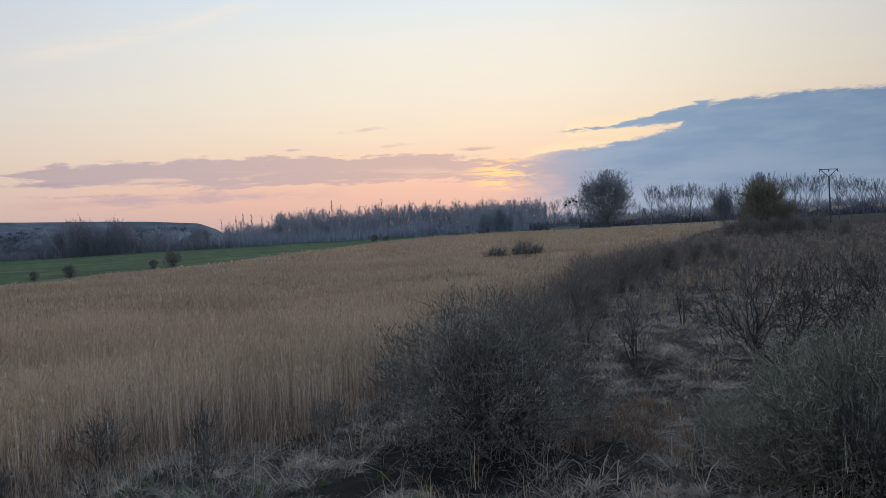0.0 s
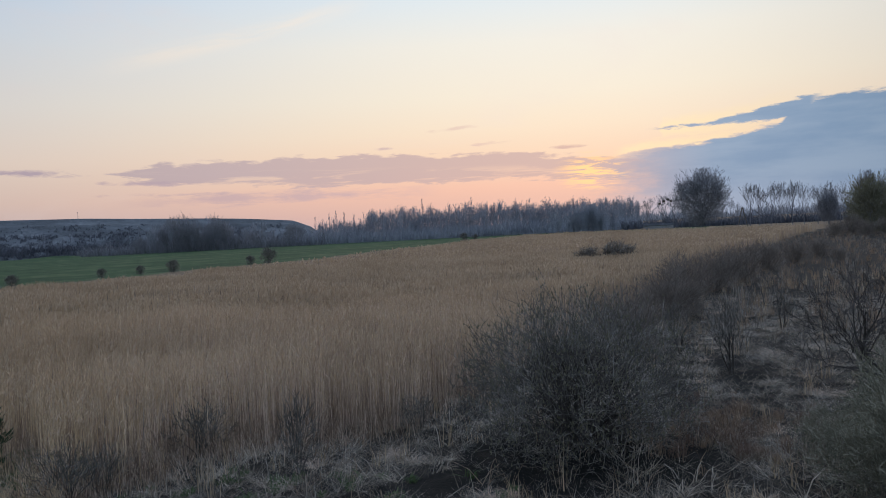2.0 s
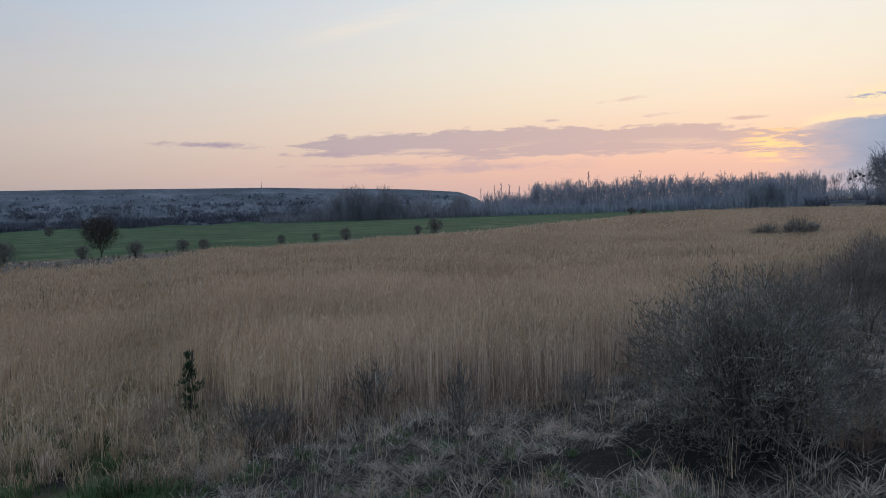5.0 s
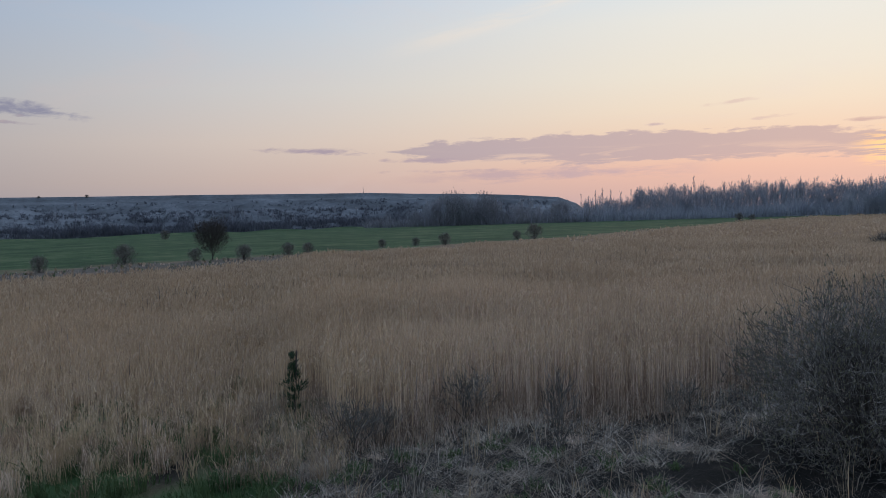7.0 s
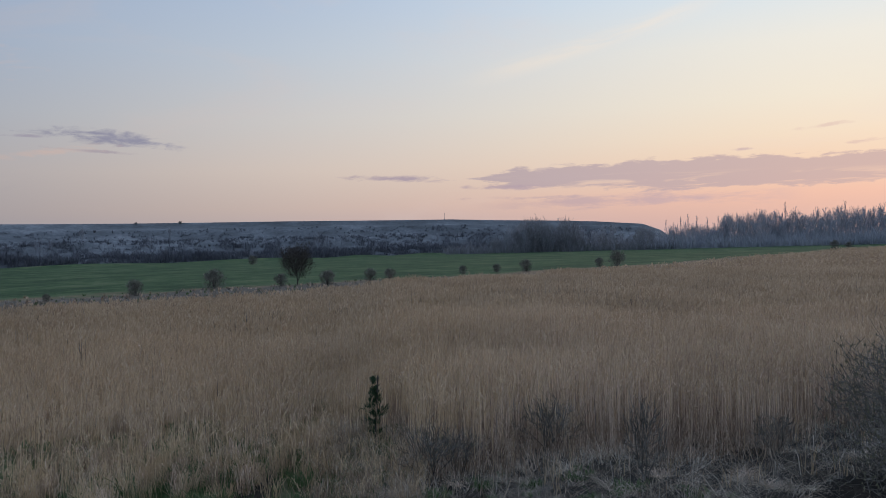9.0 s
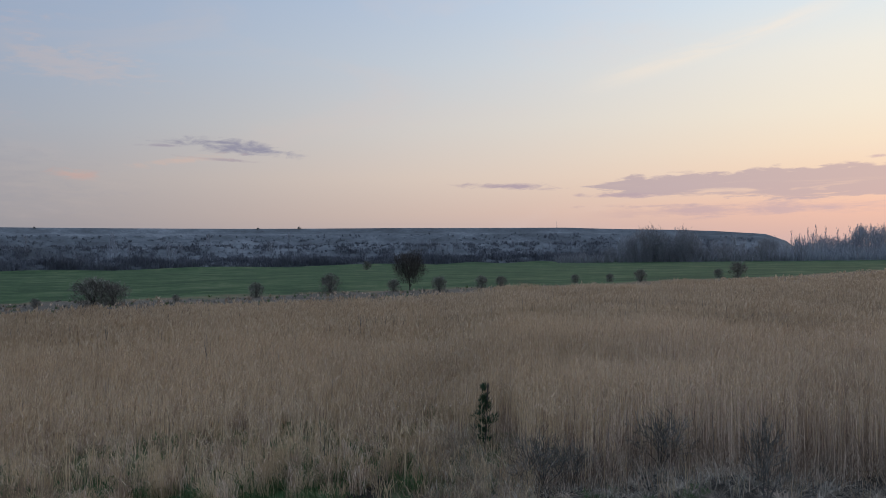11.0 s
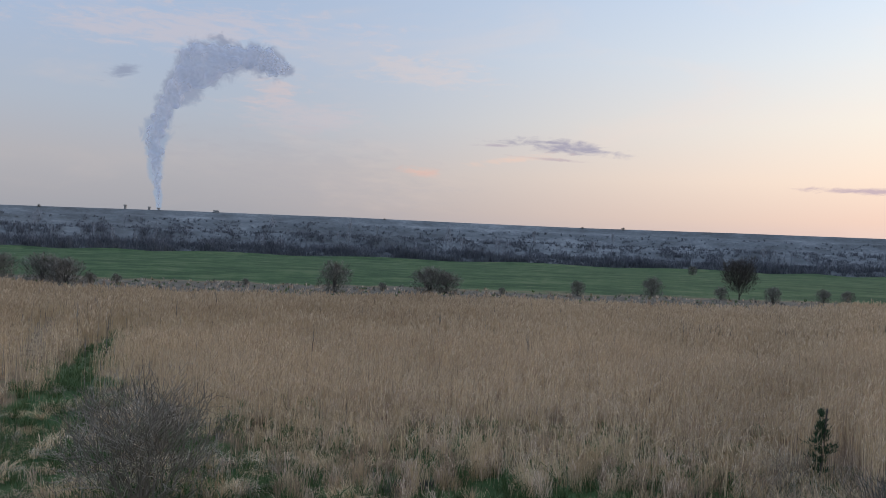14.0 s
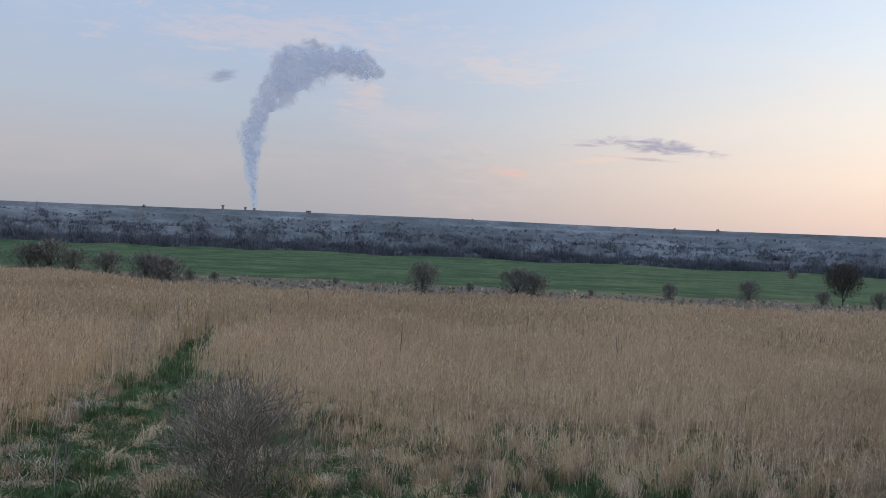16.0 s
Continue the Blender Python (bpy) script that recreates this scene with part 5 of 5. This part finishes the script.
copy_at(golden, -22.8, 202, 90, 0.65)
for a, d, s in ((-20.2, 198, 1.3), (-19.2, 192, 1.0), (-21.0, 180, 1.0), (-22.2, 185, 1.1), (-23.6, 190, 1.3), (-24.8, 195, 1.2), (-26.2, 170, 0.8)):
    copy_at(row, a, d, a * 40, s)


# ---------------------------------------------------------------- growth on and under the heap
def tuft_field(name, label, places, tall, wide, mat, per=14):
    """Many small bare bushes as one mesh."""
    rng = np.random.RandomState(len(places))
    p = np.repeat(np.asarray(places), per, axis=0)
    m = len(p)
    t = rng.uniform(0, 6.283, m)
    h = np.repeat(rng.uniform(0.35, 1.0, len(places)) * (1 + 0.5 * waves(p[::per, 0], p[::per, 1], 22, 61)), per) * tall * rng.uniform(0.5, 1.1, m)
    v, f = blades(p[:, 0] + rng.normal(0, tall * 0.25, m), p[:, 1] + rng.normal(0, tall * 0.25, m), p[:, 2] - 0.2, h, np.full(m, wide) * rng.uniform(0.6, 1.4, m), h * rng.uniform(0.1, 0.95, m), rng.uniform(0, 3.1, m), 2, 0.6, t)
    return tagged(build(name, v, f, mat), label, "bushes", kind="stuff")


def heap_places(count, lo, hi, seed, need):
    r = np.random.RandomState(seed)
    a, f = r.uniform(16.5, 112, count), r.uniform(lo, hi, count)
    x, y, z = hill_point(a, f)
    keep = waves(x, y, 26, seed) + r.uniform(-0.5, 0.5, count) > need
    return np.stack([x, y, z], -1)[keep]


def wood_places(count, az0, az1, d0, d1, seed):
    r = np.random.RandomState(seed)
    a, d = np.radians(r.uniform(az0, az1, count)), r.uniform(d0, d1, count)
    return np.stack([-np.sin(a) * d, np.cos(a) * d, 0 * d], -1)


tuft_field("wood_undergrowth", "grey bare undergrowth along the far wood", wood_places(1000, -7, 17, 440, 500, 51), 9.0, 0.36, HAZED_BARK, 14)
tuft_field("heap_end_scrub", "dark bare scrub before the end of the heap", np.concatenate([wood_places(420, 15, 26, 440, 495, 54), wood_places(160, 24, 31, 450, 480, 55)]), 7.5, 0.36, HAZED_MID_BARK, 14)
tuft_field("distant_hedge", "dark low hedge in the distance", wood_places(900, -33, -6, 420, 450, 52), 5.5, 0.55, HAZED_SCRUB, 14)
tuft_field("distant_woods", "hazy blue-grey woods near the horizon", wood_places(900, -50, 22, 1300, 1600, 53), 20.0, 1.6, HAZED_BARK, 12)
def heap_rows(count, seed):
    """Places in broken level rows along the benches of the slope."""
    r = np.random.RandomState(seed)
    a, f = r.uniform(18, 112, count), r.choice(np.array([0.34, 0.42, 0.5, 0.58, 0.66, 0.73]), count) + r.normal(0, 0.012, count)
    x, y, z = hill_point(a, f)
    keep = np.sin(a * (0.9 + f * 2) + f * 60) + 0.8 * np.sin(a * 2.7 + f * 31) + r.normal(0, 0.5, count) > 0.35
    return np.stack([x, y, z], -1)[keep]


tuft_field("heap_foot_bushes", "dark bare scrub along the foot of the heap", heap_places(3000, -0.03, 0.13, 41, -1.6), 4.6, 0.42, HAZED_SCRUB, 12)
tuft_field("heap_lower_bushes", "bare scrub on the lower slope of the heap", heap_places(5200, 0.08, 0.46, 47, -0.25), 3.4, 0.28, HAZED_SCRUB, 10)
tuft_field("heap_slope_bushes", "scattered dark scrub on the grey slope", heap_places(3600, 0.3, 0.72, 43, 0.1), 2.2, 0.28, HAZED_SCRUB, 9)
tuft_field("heap_bench_bushes", "dark scrub in broken rows along the benches", heap_rows(3600, 45), 1.5, 0.35, HAZED_SCRUB, 8)
for i in range(70):
    a, f = rng.uniform(20, 104), rng.uniform(0.0, 0.45)
    x, y, z = hill_point(np.array(a), np.array(f))
    t = copy_thing(rng.choice(kinds), Matrix.Identity(4))
    t.matrix_basis = Matrix.Translation((float(x), float(y), float(z) - 0.3)) @ pose(0, 0, 0, 0, 0, rng.uniform(0, 360))
    s = rng.uniform(0.25, 0.6)
    t.scale = (s, s, s)
    t["label"] = "small bare tree growing on the spoil heap"

# ---------------------------------------------------------------- poles, chimneys and smoke


def post(bm, x, y, z0, z1, r0, r1, sides=10):
    m = Matrix.Translation((x, y, (z0 + z1) / 2))
    bmesh.ops.create_cone(bm, cap_ends=True, segments=sides, radius1=r0, radius2=r1, depth=z1 - z0, matrix=m)


def box(bm, size, m):
    bmesh.ops.create_cube(bm, size=1.0, matrix=m @ Matrix.Diagonal((*size, 1)))


def make_pylon():
    thing = new("power_pole")
    bm = bmesh.new()
    post(bm, 0, 0, -0.5, 9.9, 0.19, 0.13)
    part("pole", bm, DARK, thing)
    bm = bmesh.new()
    box(bm, (5.2, 0.14, 0.14), Matrix.Translation((0, 0, 11.3)))
    for s in (-1, 1):
        box(bm, (2.75, 0.1, 0.1), Matrix.Translation((s * 1.15, 0, 10.5)) @ pose(0, 0, 0, 0, -s * 34, 0))
    arm = part("crossarm", bm, DARK, thing)
    for x in (-2.4, 0.0, 2.4):
        bm = bmesh.new()
        post(bm, x, 0, 11.05, 11.2, 0.06, 0.06)
        post(bm, x, 0, 10.9, 11.05, 0.1, 0.16)
        post(bm, x, 0, 10.75, 10.9, 0.05, 0.14)
        part("insulator", bm, DARK, arm)
    return tagged(thing, "concrete power pole with a steel crossarm", "power pole")


set_at(make_pylon(), -25.4, 258, 20, 1.38)


def make_a_pole():
    thing = new("wooden_a_pole")
    for s in (-1, 1):
        bm = bmesh.new()
        box(bm, (0.3, 0.3, 8.3), Matrix.Translation((s * 1.0, 0, 3.9)) @ pose(0, 0, 0, 0, -s * 13, 0))
        part("leg", bm, WOOD, thing)
    bm = bmesh.new()
    box(bm, (1.6, 0.2, 0.25), Matrix.Translation((0, 0, 3.4)))
    part("brace", bm, WOOD, thing)
    return tagged(thing, "weathered wooden A-shaped line pole", "utility pole")


set_at(make_a_pole(), -13.75, 330, 0)


def make_mast(name, label, category, az, d, base, tall, r0, r1, mat, cap=False):
    thing = new(name)
    bm = bmesh.new()
    post(bm, 0, 0, 0, tall, r0, r1, 14)
    part("shaft", bm, mat, thing)
    if cap:
        bm = bmesh.new()
        post(bm, 0, 0, tall - 3.5, tall, r1 * 1.45, r1 * 1.45, 14)
        part("cap", bm, mat, thing)
        bm = bmesh.new()
        post(bm, 0, 0, tall * 0.55, tall * 0.55 + 1.2, r1 * 1.5, r1 * 1.5, 14)
        part("platform", bm, STEEL, thing)
    else:
        bm = bmesh.new()
        post(bm, 0, 0, -0.4, 0.4, r0 * 2.2, r0 * 2.0)
        part("footing", bm, CONCRETE, thing)
    thing.matrix_basis = Matrix.Translation(spot(az, d, base))
    return tagged(thing, label, category)


for a, k in ((97.5, 0.9), (49.2, 0.6), (52.0, 0.45), (88.5, 0.5), (66.0, 0.35)):
    x, y, z = hill_point(np.array(a), np.array(0.99))
    bush = copy_thing(hedge, Matrix.Identity(4))
    bush.matrix_basis = Matrix.Translation((float(x), float(y), float(z) - 0.1)) @ pose(0, 0, 0, 0, 0, a * 9)
    bush.scale = (k, k, k * 0.8)
    bush["label"] = "small bare shrub on the crest of the heap"


def make_hut():
    thing = new("hut")
    bm = bmesh.new()
    box(bm, (5.0, 2.6, 1.9), Matrix.Translation((0, 0, 0.95)))
    part("wall", bm, CONCRETE, thing)
    bm = bmesh.new()
    for side in (-1, 1):
        box(bm, (5.4, 1.7, 0.12), Matrix.Translation((0, side * 0.75, 2.15)) @ pose(0, 0, 0, -side * 22, 0, 0))
    part("roof", bm, ROOF, thing)
    x, y, z = hill_point(np.array(77.6), np.array(1.0))
    thing.matrix_basis = Matrix.Translation((float(x), float(y), float(z) - 0.3)) @ pose(0, 0, 0, 0, 0, 77.6)
    thing.scale = (0.62, 0.62, 0.55)
    return tagged(thing, "small grey hut on the crest of the heap", "hut")


make_hut()
crest = float(hill_point(np.array(31.0), np.array(1.0))[2])
make_mast("mast", "thin steel mast on the crest of the heap", "mast", 31.0, 560, crest - 0.3, 4.6, 0.14, 0.09, STEEL)
for a, e in ((83.4, 2.22), (81.9, 2.17), (81.3, 2.13)):
    make_mast("chimney", "tall distant factory chimney behind the heap", "chimney", a, 2500, 0.0, 6 + 2500 * math.tan(radians(e)), 5.5, 3.2, CONCRETE, True)


def smoke_material(name, density):
    m = bpy.data.materials.new(name)
    m.use_nodes = True
    k = Nodes(m.node_tree)
    k.tree.nodes.clear()
    where = k.add("ShaderNodeTexCoord").outputs["Object"]
    puffy = k.noise(where, 0.013, 5.0, 0.6, 0.4)
    tone = k.ramp(k.span(k.noise(where, 0.009, 3.0), 0.35, 0.65), [(0, (0.66, 0.74, 0.9, 1)), (1, (0.8, 0.86, 0.98, 1))])
    dull, thin, clear = k.add("ShaderNodeBsdfDiffuse", Color=tone), k.add("ShaderNodeBsdfTranslucent", Color=tone), k.add("ShaderNodeBsdfTransparent")
    mist, blend = k.add("ShaderNodeMixShader"), k.add("ShaderNodeMixShader")
    mist.inputs[0].default_value = 0.5
    k.tree.links.new(dull.outputs[0], mist.inputs[1])
    k.tree.links.new(thin.outputs[0], mist.inputs[2])
    k.tree.links.new(k.span(puffy, 0.3, 0.68, density * 0.6, density * 1.15), blend.inputs[0])
    k.tree.links.new(clear.outputs[0], blend.inputs[1])
    k.tree.links.new(mist.outputs[0], blend.inputs[2])
    k.tree.links.new(blend.outputs[0], k.add("ShaderNodeOutputMaterial").inputs["Surface"])
    return m


def make_smoke():
    """A billowing plume: one skin over many merged puffs."""
    rng, puffs = random.Random(3), []
    for (a0, e0, w0), (a1, e1, w1) in zip(PLUME_RUN, PLUME_RUN[1:]):
        for i in range(22):
            f = (i + rng.random()) / 22
            w = w0 + (w1 - w0) * f
            a, e = a0 + (a1 - a0) * f + rng.gauss(0, w * 0.3), e0 + (e1 - e0) * f + rng.gauss(0, w * 0.3)
            puffs.append((EYE + facing(a, e) * (2500 + rng.gauss(0, 12)), 2500 * math.tan(radians(w * rng.triangular(0.36, 0.64, 0.46)))))
    thing = new("smoke_plume")
    bm = bmesh.new()
    for p, r in puffs:
        made = bmesh.ops.create_icosphere(bm, subdivisions=2, radius=r * 0.82, matrix=Matrix.Translation(p))
        for v in made["verts"]:
            q = (v.co - p) / r
            v.co = v.co + (v.co - p) * (0.3 * noise.noise(q * 1.7 + p * 0.05) + 0.12 * noise.noise(q * 4.0 + p * 0.05))
    shell = part("billow", bm, smoke_material("smoke", 0.4), thing)
    merge = shell.modifiers.new("merge", "REMESH")
    merge.mode, merge.voxel_size, merge.use_smooth_shade = "VOXEL", 4.5, True
    return tagged(thing, "grey-blue smoke plume bending as it rises from a chimney", "smoke")


make_smoke()


def make_shed():
    thing = new("farm_shed")
    bm = bmesh.new()
    box(bm, (26, 9, 3.2), Matrix.Translation((0, 0, 1.6)))
    part("wall", bm, CONCRETE, thing)
    bm = bmesh.new()
    for s in (-1, 1):
        box(bm, (27, 5.2, 0.18), Matrix.Translation((0, s * 2.4, 4.0)) @ pose(0, 0, 0, -s * 18, 0, 0))
    part("roof", bm, ROOF, thing)
    return tagged(thing, "low grey farm shed with a dark roof", "shed")


set_at(make_shed(), -8.3, 410, -8, 0.55)
